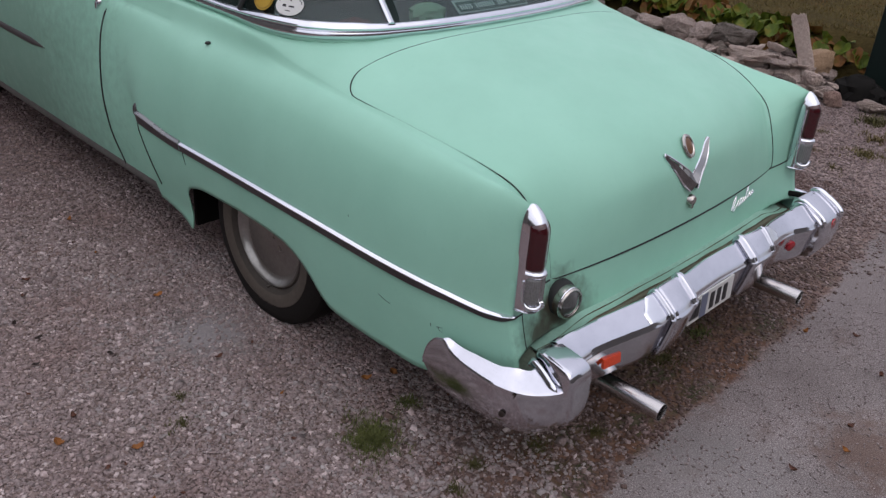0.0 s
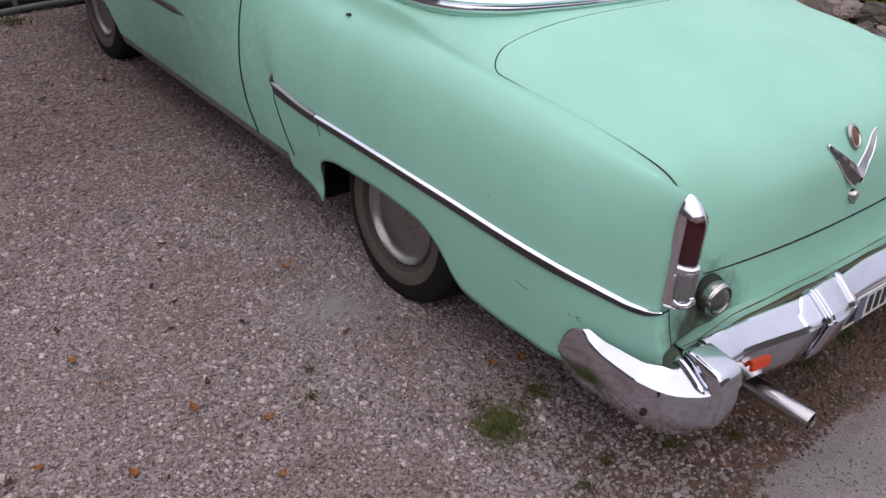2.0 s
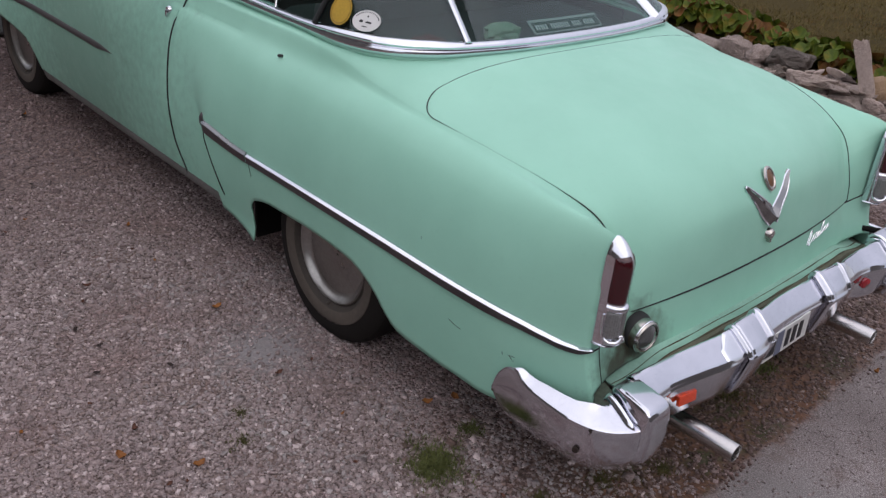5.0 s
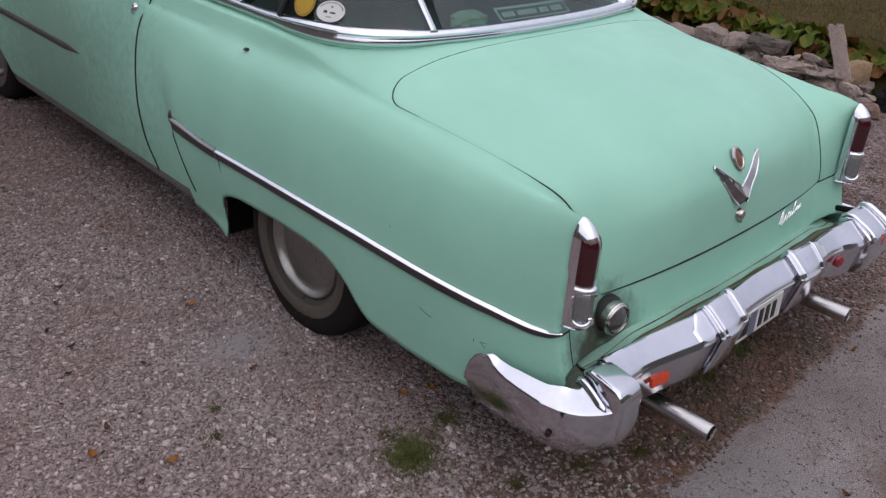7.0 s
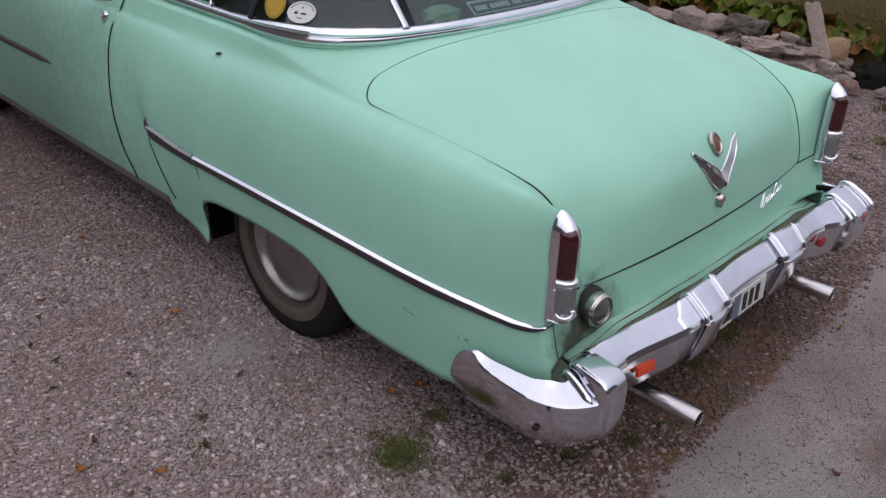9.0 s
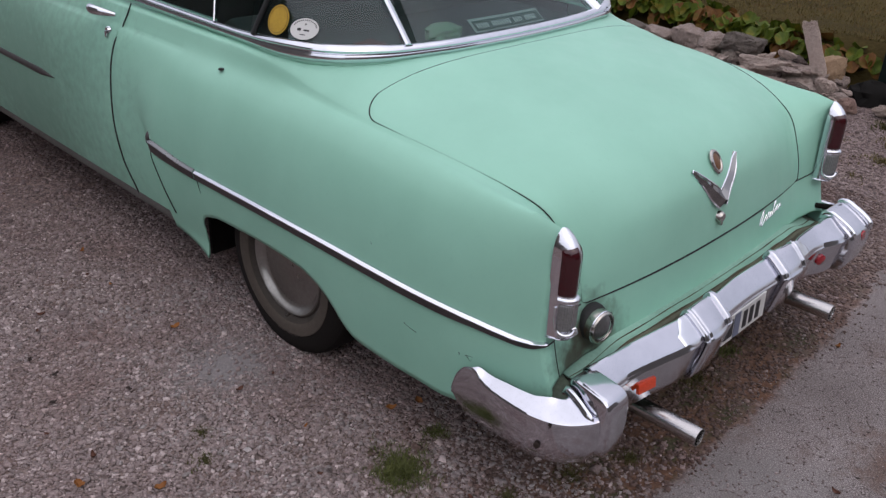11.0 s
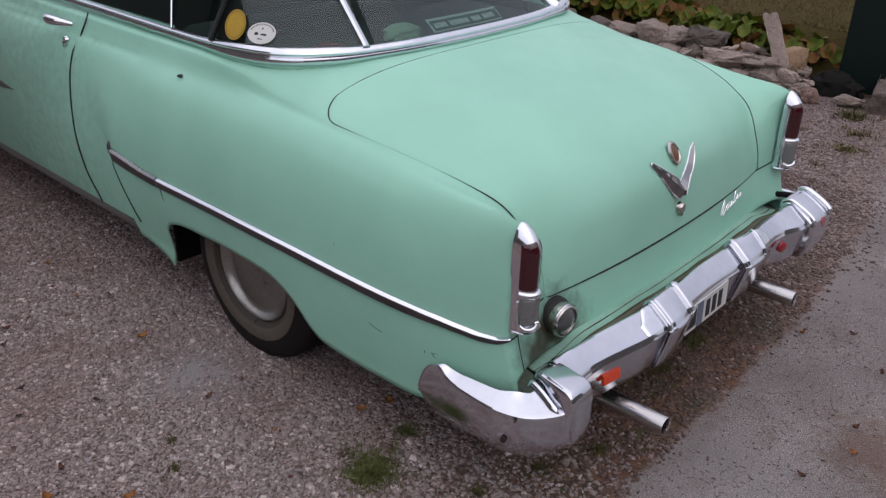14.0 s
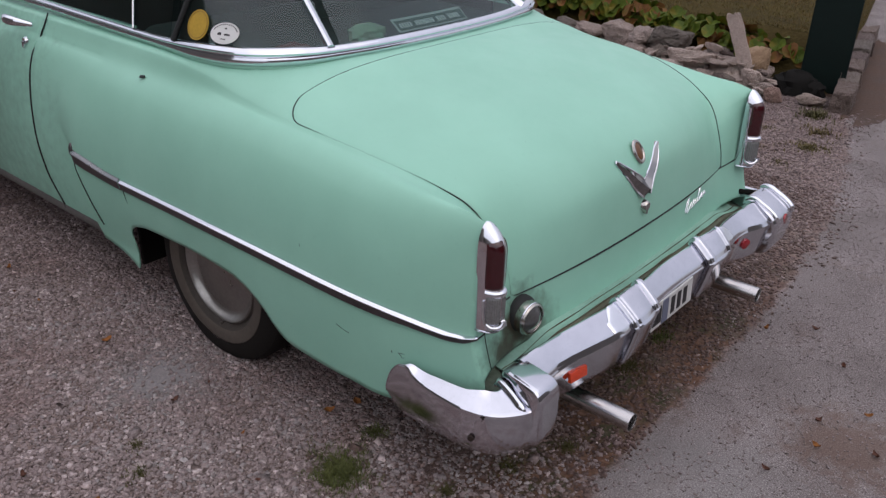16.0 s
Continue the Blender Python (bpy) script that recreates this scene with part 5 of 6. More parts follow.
# ---- stickers and things behind the glass ----
def on_glass(sx, y, z, lift=0.010):
    """A point of the quarter window at the belt's y and height z, just outside."""
    b = whole_belt[np.argmin(np.abs(whole_belt[:, 1] - y) + 10 * (whole_belt[:, 0] * sx < 0))]
    d = (np.array([0, 0.9, 0]) - b) * [1, 1, 0]
    d /= np.linalg.norm(d)
    a = b + 0.006 * d + [0, 0, 0.012]
    t = (z - a[2]) / (roof_point(b)[2] - a[2])
    return a * (1 - t) + roof_point(b) * t - lift * d


def sticker(name, y, z, ry, rz, material, label):
    c, e = on_glass(-1, y, z), on_glass(-1, y + 0.05, z)
    u = (e - c) / np.linalg.norm(e - c)
    f = on_glass(-1, y, z + 0.05) - c
    f -= u * f.dot(u)
    f /= np.linalg.norm(f)
    n = np.cross(u, f)
    V = [c] + [c + u * ry * k * math.cos(a) + f * rz * k * math.sin(a) for k in (0.5, 1.0) for a in np.linspace(0, 2 * math.pi, 28, endpoint=False)]
    F = [(0, 1 + i, 1 + (i + 1) % 28) for i in range(28)] + [(1 + i, 29 + i, 29 + (i + 1) % 28, 1 + (i + 1) % 28) for i in range(28)]
    return part(name, solid((np.array(V), F), 0.0006), material, car, label, smooth=False), c, u, f


YELLOW = plain("yellow_sticker", (0.52, 0.33, 0.035), 0.5, vary=0.25, scale=20)
s1, c, u, f = sticker("yellow_sticker", 0.252, 1.150, 0.047, 0.050, YELLOW, "round yellow sticker on the glass")
part("sticker_ring", tube([c + 0.0015 * np.cross(f, u) + u * 0.041 * math.cos(a) + f * 0.044 * math.sin(a) for a in np.linspace(0, 2 * math.pi, 30)], 0.0012, 4), plain("dark_yellow_print", (0.30, 0.17, 0.02), 0.5), s1)
s2, c, u, f = sticker("white_sticker", 0.124, 1.136, 0.052, 0.038, WHITE, "oval white sticker with a dark print")
for k, (a, b, w, h) in enumerate(((0.018, -0.004, 0.014, 0.009), (-0.010, -0.005, 0.022, 0.006), (0.0, 0.016, 0.006, 0.006), (0.0, -0.021, 0.020, 0.003))):
    V = [c + u * (a + w * x) + f * (b + h * z) - 0.0012 * np.cross(u, f) * (-1 if np.cross(u, f)[0] > 0 else 1) * -1 for x, z in ((-0.5, -0.5), (0.5, -0.5), (0.6, 0.2), (0.3, 0.6), (-0.4, 0.5))]
    part("print_bar", (np.array(V), [(0, 1, 2, 3, 4)]), BLACK, s2, smooth=False)

for i, a in enumerate(np.linspace(0.35, 2.8, 15)):
    g = c + u * 0.044 * math.cos(a) + f * 0.031 * math.sin(a) + 0.0012 * np.cross(f, u) * (1 if np.cross(f, u)[0] < 0 else -1)
    part("print_bar", (np.array([g + u * x + f * z for x, z in ((-0.0018, -0.0026), (0.0018, -0.0026), (0.0018, 0.0026), (-0.0018, 0.0026))]), [(0, 1, 2, 3)]), BLACK, s2, smooth=False)

# black lining inside the quarter window, behind the stickers
for sx in (-1, 1):
    rows = [[on_glass(sx, y, z, -0.02) for z in np.linspace(1.07, 1.42, 6)] for y in np.linspace(0.36, 0.36 - 0.16, 6)]
    rows = [[on_glass(sx, 0.36 - k * (0.17 * (1 - 0.7 * j / 5)), z, -0.02) for j, z in enumerate(np.linspace(1.07, 1.42, 6))] for k in np.linspace(0, 1, 6)]
    part("quarter_lining", grid(rows), SEAL, car, "black lining behind the quarter window")


def rear_glass(x, z, lift=-0.006):
    """A point of the rear window at x and height z."""
    b = whole_belt[np.argmin(np.abs(whole_belt[:, 0] - x / 0.94) + 10 * (whole_belt[:, 1] > 0.3))]
    a = b + [0, 0.006, 0.012]
    t = (z - a[2]) / (1.46 - a[2])
    p = a * (1 - t) + roof_point(b) * t
    return np.array([x, p[1] - lift, z])


rows = [[rear_glass(x, z, -0.016) for z in (1.094, 1.106, 1.118, 1.131)] for x in np.linspace(-0.215, 0.165, 24)]
banner = part("window_banner", solid(grid(rows), 0.001), plain("banner_print", (0.50, 0.53, 0.50), 0.6, vary=0.1), car, "white banner with dark letters inside the rear window", smooth=False)
rows = [[rear_glass(x, z, -0.011) for z in (1.099, 1.113, 1.1265)] for x in np.linspace(-0.207, 0.157, 24)]
part("banner_field", grid(rows), plain("banner_green", (0.085, 0.12, 0.10), 0.6), banner, smooth=False)
r = random.Random(4)
x = -0.198
for word in (5, 8, 4, 5):
    for _ in range(word):
        rows = [[rear_glass(a, z, -0.006) for z in (1.107, 1.120)] for a in (x, x + 0.0082)]
        part("letter_bar", grid(rows), WHITE, banner, smooth=False)
        x += 0.0126
    x += 0.016
part("green_cloth", move(geo_of(stone_mesh_soft(0.16, 0.10, 0.07, 5)), (-0.285, 0.01, 1.085)), plain("faded_green_cloth", (0.32, 0.42, 0.29), 0.9, vary=0.4, scale=8), car, "crumpled faded green cloth on the shelf")
part("red_cloth", move(geo_of(stone_mesh_soft(0.14, 0.09, 0.05, 8)), (-0.50, 0.16, 1.035)), plain("dull_red_cloth", (0.20, 0.05, 0.045), 0.9, vary=0.3), car, "dull red cloth on the shelf")

# seam along the front edge of the rear fender, under the trim's tip
part("fender_seam", tube([side_point(float(y), float(z), 0.0012) for y, z in zip(np.linspace(0.866, 0.748, 24), np.linspace(0.585, 0.335, 24))], np.linspace(0.0022, 0.0030, 24), 6), SEAL, car, "dark seam along the front of the rear fender")
part("trim_crack", tube([side_point(0.520 - 0.01 * t, 0.553 - 0.05 * t, 0.0006) for t in np.linspace(0, 1, 8)], np.linspace(0.0022, 0.0006, 8), 5), SEAL, car, "short dark crack under the joint of the strip")
part("corner_joint", tube([(-0.893 + 0.010 * t, -1.000 - 0.014 * t, 0.536 + 0.018 * t) for t in np.linspace(0, 1, 8)], 0.0022, 6), SEAL, car, "dark joint between strip and lamp")

# ---- the nose, closing the front ----
loop = np.concatenate([side_sheet(np.linspace(0, 1, 20), [4.0])[0], (deck(np.linspace(0, 1, 24), np.zeros(24)) * [-1, 1, 1])[1:]])
loop = np.concatenate([loop, (loop * [-1, 1, 1])[-2::-1]])
rows = [np.array([0, 4.0 + 0.42 * math.sin(k * math.pi / 2), 0.55]) + (loop - [0, 4.0, 0.55]) * [max(0.02, math.cos(k * math.pi / 2) ** 0.6), 0, max(0.02, math.cos(k * math.pi / 2) ** 0.6)] for k in np.linspace(0, 1, 14)]
part("nose", grid(np.array(rows)), PAINT, car, "rounded mint green nose", smooth=50)

# ================= loose stones, weeds and leaves on the drive =================
def pebbles(name, xs, ys, sizes, material, label, seed, sink=0.43, flat=0.55):
    """Many small broken stones as one mesh: eight-cornered chips, each turned and skewed its own way."""
    rng = np.random.default_rng(seed)
    k = len(xs)
    cube = np.array([(a, b, c) for a in (-1, 1) for b in (-1, 1) for c in (-1, 1)], float)
    V = cube[None] * (1 + 0.42 * rng.uniform(-1, 1, (k, 8, 3)))
    V *= rng.uniform(0.65, 1.25, (k, 1, 3)) * [1, 1, flat]
    a, b = rng.uniform(0, 2 * np.pi, k), rng.normal(0, 0.45, k)
    ca, sa, cb, sb = np.cos(a)[:, None], np.sin(a)[:, None], np.cos(b)[:, None], np.sin(b)[:, None]
    x, y, z = V[..., 0], V[..., 1], V[..., 2]
    y, z = y * cb - z * sb, y * sb + z * cb
    x, y = x * ca - y * sa, x * sa + y * ca
    r = (np.asarray(sizes) / 2)[:, None]
    V = np.stack([x * r + np.asarray(xs)[:, None], y * r + np.asarray(ys)[:, None], z * r + r * flat * (1 - 2 * sink) + 0.001], -1)
    quad = np.array([(0, 1, 3, 2), (4, 6, 7, 5), (0, 4, 5, 1), (2, 3, 7, 6), (0, 2, 6, 4), (1, 5, 7, 3)])
    F = (np.arange(k)[:, None, None] * 8 + quad[None]).reshape(-1)
    me = bpy.data.meshes.new(name)
    me.vertices.add(k * 8)
    me.vertices.foreach_set("co", V.reshape(-1).astype(np.float32))
    me.loops.add(len(F))
    me.loops.foreach_set("vertex_index", F.astype(np.int32))
    me.polygons.add(k * 6)
    me.polygons.foreach_set("loop_start", np.arange(0, len(F), 4, dtype=np.int32))
    me.polygons.foreach_set("loop_total", np.full(k * 6, 4, dtype=np.int32))
    me.update(calc_edges=True)
    me.materials.append(material)
    return tagged(new(name, me), label, "gravel", kind="stuff")


GREY_CHIP = make_pebble("gravel_chips", (0.120, 0.091, 0.087), (0.282, 0.219, 0.210), (0.78, 0.68, 0.66))
PALE_CHIP = make_pebble("pale_chips", (0.22, 0.19, 0.185), (0.33, 0.29, 0.285), (0.60, 0.57, 0.56))
EARTH_CHIP = make_pebble("earthy_chips", (0.045, 0.026, 0.021), (0.125, 0.076, 0.062), (0.40, 0.31, 0.28))
DARK_CHIP = make_pebble("dark_gravel_chips", (0.066, 0.047, 0.045), (0.196, 0.143, 0.138), (0.50, 0.41, 0.40))
TAR_CHIP = make_pebble("asphalt_chips", (0.10, 0.082, 0.079), (0.235, 0.197, 0.192), (0.56, 0.50, 0.485))


def scatter(seed, count, x0, x1, y0, y1, size, keep=None, thin=None):
    rng = np.random.default_rng(seed)
    x, y = rng.uniform(x0, x1, count), rng.uniform(y0, y1, count)
    ok = np.ones(count, bool) if keep is None else keep(x, y)
    if thin is not None:
        ok &= rng.uniform(0, 1, count) < thin(x, y)
    x, y = x[ok], y[ok]
    return x, y, size * rng.lognormal(0, 0.30, len(x))


def patchy(x, y, f, seed=0.0):
    return np.array([noise.noise((a * f, b * f, seed)) for a, b in zip(x, y)]) * 0.5 + 0.5


jitter = np.random.default_rng(77)
on_gravel = lambda x, y: (y > edge_y(x) + 0.01 + jitter.normal(0, 1, len(x)) * (0.012 + 0.05 * np.clip(x, 0, 2)))
further = lambda x, y: soft(0.2, 2.6, y + 0.5 * (patchy(x, y, 1.1, 3.0) - 0.5) * 2.4)
bare = lambda x, y: 1 - 0.90 * np.exp(-((x + 1.15) / 0.15) ** 2 - ((y - 0.17) / 0.17) ** 2) - 0.55 * np.exp(-((x + 1.42) / 0.20) ** 2 - ((y - 0.10) / 0.12) ** 2)
earthy = lambda x, y: 1 - 0.75 * soft(-1.25, -0.92, x) * soft(-0.62, -0.88, y)
x, y, s = scatter(1, 104000, -2.7, -0.35, -1.25, 1.9, 0.0083, on_gravel, lambda x, y: (0.62 + 0.45 * patchy(x, y, 2.5)) * bare(x, y) * earthy(x, y) * (1 - further(x, y)))
pebbles("gravel", x, y, s, GREY_CHIP, "loose broken grey-pink gravel chips", 1, flat=0.5)
x, y, s = scatter(12, 24000, -1.25, 2.3, -1.35, -0.45, 0.0085, on_gravel, lambda x, y: (0.35 + 0.75 * patchy(x, y, 4.0, 2.0)) * soft(-1.25, -0.95, x))
pebbles("earthy_gravel", x, y, s, EARTH_CHIP, "brown earthy gravel along the asphalt edge", 12, flat=0.5)
x, y, s = scatter(11, 3200, -2.7, -0.35, -1.25, 1.4, 0.0128, on_gravel, lambda x, y: np.clip(1.8 * patchy(x, y, 2.0, 7.0) - 0.35, 0.06, 1) * bare(x, y) * earthy(x, y))
pebbles("gravel", x, y, s, GREY_CHIP, "larger loose grey-pink gravel stones", 11)
x, y, s = scatter(2, 40000, -3.6, -0.6, 0.2, 5.4, 0.0118, on_gravel, lambda x, y: further(x, y))
pebbles("gravel", x, y, s, DARK_CHIP, "loose dull brown-pink gravel chips", 2, flat=0.45)
x, y, s = scatter(3, 32000, 0.6, 4.1, -1.2, 1.6, 0.0090, on_gravel)
pebbles("gravel", x, y, s, DARK_CHIP, "loose dull brown-pink gravel chips", 3, flat=0.45)
x, y, s = scatter(4, 17000, -1.70, -0.55, -1.2, 0.8, 0.0088, on_gravel, lambda x, y: np.clip(1.7 * patchy(x, y, 3.0, 5.0) - 0.26, 0, 1) * np.exp(-((x + 1.02) / 0.40) ** 2) * bare(x, y))
pebbles("pale_gravel", x, y, s, PALE_CHIP, "pale broken gravel chips beside the car", 4)
x, y, s = scatter(5, 26000, -1.4, 3.0, -2.3, -0.8, 0.0048, lambda x, y: y < edge_y(x) + 0.06, lambda x, y: np.clip(1.9 * patchy(x, y, 2.2, 9.0) - 0.35, 0.1, 1))
pebbles("asphalt_chips", x, y, s, TAR_CHIP, "small stones worn out of old asphalt", 5, sink=0.46, flat=0.32)


def blades(rng, count, radius, height, lean=0.6, width=0.004, seg=3):
    """A tuft: bent tapering blades from a patch of ground."""
    V, F = [], []
    for _ in range(count):
        r, a = radius * min(1.35, abs(rng.gauss(0, 0.55))), rng.uniform(0, 2 * math.pi)
        r *= 0.85 + 0.18 * math.sin(2 * a + 1.3) + 0.12 * math.sin(5 * a)
        h, d, k = height * rng.uniform(0.4, 1.1), rng.uniform(0, 2 * math.pi), lean * rng.uniform(0.3, 1.3)
        base = np.array([r * math.cos(a), r * math.sin(a), 0.0])
        way, wide = np.array([math.cos(d), math.sin(d), 0]), np.array([-math.sin(d), math.cos(d), 0]) * width * rng.uniform(0.6, 1.2)
        i = len(V)
        for j in range(seg):
            t = j / seg
            p = base + way * h * k * t * t + np.array([0, 0, h * t * (1 - 0.25 * k * t)])
            V += [p - wide * (1 - 0.7 * t), p + wide * (1 - 0.7 * t)]
        V.append(base + way * h * k + np.array([0, 0, h * (1 - 0.25 * k)]))
        for j in range(seg - 1):
            F.append((i + 2 * j, i + 2 * j + 1, i + 2 * j + 3, i + 2 * j + 2))
        F.append((i + 2 * seg - 2, i + 2 * seg - 1, i + 2 * seg))
    return np.array(V), F


GRASS = make_leaf("short_grass", (0.050, 0.064, 0.015), (0.150, 0.160, 0.048))
MOSS = make_leaf("moss", (0.048, 0.047, 0.015), (0.125, 0.112, 0.036))
WEED = make_leaf("yellow_weed", (0.065, 0.058, 0.018), (0.20, 0.155, 0.05))
DRY = make_leaf("dry_grass", (0.10, 0.075, 0.030), (0.20, 0.15, 0.065))
rng = random.Random(11)
for x, y, r, h, k, m, lab in ((-1.085, -0.660, 0.118, 0.028, 2000, GRASS, "short green grass tuft in the gravel"), (-1.152, 4.311, 0.16, 0.03, 300, MOSS, "green weeds far along the drive"), (-1.488, -0.217, 0.055, 0.016, 170, MOSS, "thin moss patch in the gravel"), (-0.885, -0.605, 0.052, 0.026, 260, GRASS, "small green weed tuft in the gravel"),
                              (-0.93, -0.95, 0.050, 0.016, 260, MOSS, "low olive moss cushion on earth"), (-0.72, -1.02, 0.070, 0.016, 320, MOSS, "low olive moss cushion on earth"),
                              (-0.52, -1.10, 0.055, 0.018, 260, MOSS, "low olive moss cushion on earth"), (0.02, -1.02, 0.10, 0.020, 420, MOSS, "low olive moss cushion on earth"),
                              (0.28, -1.02, 0.08, 0.022, 300, GRASS, "thin grass growing at the asphalt edge"), (-1.42, -0.10, 0.050, 0.014, 120, MOSS, "thin moss patch in the gravel"),
                              (-1.05, -0.98, 0.045, 0.018, 150, MOSS, "low olive moss cushion on earth"), (2.95, -0.66, 0.17, 0.025, 300, WEED, "yellow-green weeds in the gravel"),
                              (3.30, -0.60, 0.16, 0.03, 220, DRY, "dry yellow weeds in the gravel"), (3.66, -0.44, 0.17, 0.05, 260, MOSS, "green weeds by the stones"),
                              (2.55, -0.62, 0.11, 0.02, 140, WEED, "yellow-green weeds in the gravel"), (2.75, -0.40, 0.12, 0.02, 120, DRY, "dry yellow weeds in the gravel"),
                              (3.15, -0.30, 0.11, 0.02, 120, WEED, "yellow-green weeds in the gravel")):
    tuft = part("grass_tuft", blades(rng, k, r, h, 0.9, 0.0022 if r < 0.13 else 0.005), m, smooth=False)
    tuft.matrix_basis = pose(x, y, 0, 0, 0, rng.uniform(0, 360))
    tagged(tuft, lab, "grass", "weeds in the drive", "stuff")


def leaf_mesh(length, width, curl, seed):
    """A dry leaf: pointed oval with a rib, wavy edge and curled tip."""
    r = random.Random(seed)
    rows = []
    for i in range(9):
        t = i / 8
        w = width * math.sin(math.pi * min(1, t * 0.96 + 0.02)) ** 0.8 * (1 + 0.22 * math.sin(9 * t + seed))
        rows.append([((t - 0.5) * length, w * k * 0.5, 0.003 + curl * ((t - 0.5) ** 2 * 3 + 0.5 * k * k) + 0.0015 * math.sin(7 * t + 3 * k)) for k in (-1, -0.5, 0, 0.5, 1)])
    return solid(grid(rows), 0.0006)


FALLEN = make_leaf("fallen_leaf", (0.20, 0.075, 0.022), (0.42, 0.17, 0.04), (0.14, 0.035, 0.022))
DARK_SCRAP = make_leaf("dark_bark", (0.018, 0.011, 0.009), (0.045, 0.026, 0.022))
BROWN_LEAF = make_leaf("brown_leaf", (0.075, 0.030, 0.020), (0.16, 0.065, 0.04))
spots = [(-1.172, 0.491), (-0.812, -0.458), (-0.905, -0.42), (-1.024, 2.893), (-1.42, 2.52), (-2.026, 0.352), (-1.806, -0.079), (-1.644, -0.243), (-1.722, 0.012), (-2.250, -0.072), (-2.332, -0.087), (-2.049, -0.236), (-1.724, -0.471), (-2.016, 0.535), (-1.215, -0.001),
         (0.02, -1.70), (0.16, -1.66), (0.10, -1.86), (0.30, -1.78), (0.55, -1.62), (0.75, -1.45), (0.62, -1.3), (-0.2, -1.62), (-1.5, 0.9), (-1.15, 1.3)]
for i, (x, y) in enumerate(spots):
    big = i in (0, 1, 2, 5, 6, 7, 11)
    ob = part("fallen_leaf", leaf_mesh(0.038 if big else 0.030, 0.026 if big else 0.018, 0.012, i), FALLEN if big or i % 3 == 0 else BROWN_LEAF)
    ob.matrix_basis = pose(x, y, 0.006, 0, 0, (i * 77) % 360)
    tagged(ob, "curled orange fallen leaf on the gravel" if ob.data.materials[0] is FALLEN else "dry brown fallen leaf on the ground", "leaf", "fallen leaves")

for i, (x, y) in enumerate([(-1.419, 2.727), (-1.037, 2.869), (-1.335, 1.931), (-1.626, 0.489), (-1.654, 0.629), (-1.484, 0.248), (-1.698, 0.343)]):
    ob = part("bark_scrap", leaf_mesh(0.055 if i < 2 else 0.026, 0.026 if i < 2 else 0.016, 0.006, 90 + i), DARK_SCRAP)
    ob.matrix_basis = pose(x, y, 0.008, 0, 0, (i * 53 + 30) % 180)
    tagged(ob, "dark scrap of bark on the gravel", "bark", "bark scraps")

r = random.Random(31)
for i in range(36):
    x, y = r.uniform(-2.3, -0.75), r.uniform(-1.0, 2.6)
    if -0.95 < x and -0.3 < y < 0.6:
        continue
    ob = part("leaf_litter", leaf_mesh(r.uniform(0.012, 0.024), r.uniform(0.007, 0.013), 0.006, 40 + i), BROWN_LEAF if i % 4 else FALLEN)
    ob.matrix_basis = pose(x, y, 0.006, 0, 0, r.uniform(0, 360))
    tagged(ob, "scrap of dry brown leaf on the gravel", "leaf", "leaf scraps")

# ================= beyond the car: stones, plants, post, lawn =================
LAWN = make_leaf("lawn", (0.090, 0.076, 0.022), (0.200, 0.150, 0.046), (0.21, 0.125, 0.048))
SOIL = plain("dark_soil", (0.035, 0.026, 0.020), 0.95, vary=0.5, scale=12, bump=0.8, depth=0.02)
EARTH = plain("lawn_earth", (0.070, 0.052, 0.019), 0.95, vary=0.4, scale=6, bump=0.5, depth=0.02)
EARTH.node_tree.nodes["Principled BSDF"].inputs["Specular IOR Level"].default_value = 0.05
ix, iy = np.concatenate([np.linspace(4.05, 7, 110), np.linspace(7.1, 16, 40)]), np.concatenate([np.linspace(-1.4, 2.2, 170), np.linspace(2.6, 30, 40)])
X, Y = np.meshgrid(ix, iy, indexing="ij")
Z = 0.34 * soft(4.15, 4.75, X) * soft(-0.50, -0.15, Y - 0.22 * (X - 4.1)) - 0.05 + 0.055 * soft(-0.50, -0.3, Y - 0.22 * (X - 4.1)) + 0.02 * np.sin(3 * X) * np.sin(2.2 * Y) * soft(4.6, 5.2, X) * soft(-0.5, 0.2, Y - 0.22 * (X - 4.1))
tagged(part("lawn", grid(np.stack([X, Y, Z], -1)[:, ::-1]), EARTH), "olive-brown grassy bank behind the stones", "lawn", kind="structure")


def lawn_z(x, y):
    return float(0.34 * soft(4.15, 4.75, x) * soft(-0.50, -0.15, y - 0.22 * (x - 4.1)) - 0.05 + 0.055 * soft(-0.50, -0.3, y - 0.22 * (x - 4.1)))


rng = random.Random(5)
V, F = [], []
for _ in range(70000):
    x = 4.7 + 5.5 * rng.random() ** 1.4
    y = rng.uniform(-0.42 + 0.22 * (x - 4.1), 6.5)
    h, d, w = rng.uniform(0.010, 0.032), rng.uniform(0, 6.28), rng.uniform(0.0020, 0.0040)
    z, k = lawn_z(x, y), len(V)
    V += [(x - w * math.sin(d), y + w * math.cos(d), z), (x + w * math.sin(d), y - w * math.cos(d), z), (x + 0.5 * h * math.cos(d), y + 0.5 * h * math.sin(d), z + h)]
    F.append((k, k + 1, k + 2))
tagged(part("lawn_grass", (np.array(V), F), LAWN, smooth=False), "dull olive lawn grass with dry blades", "grass", kind="stuff")

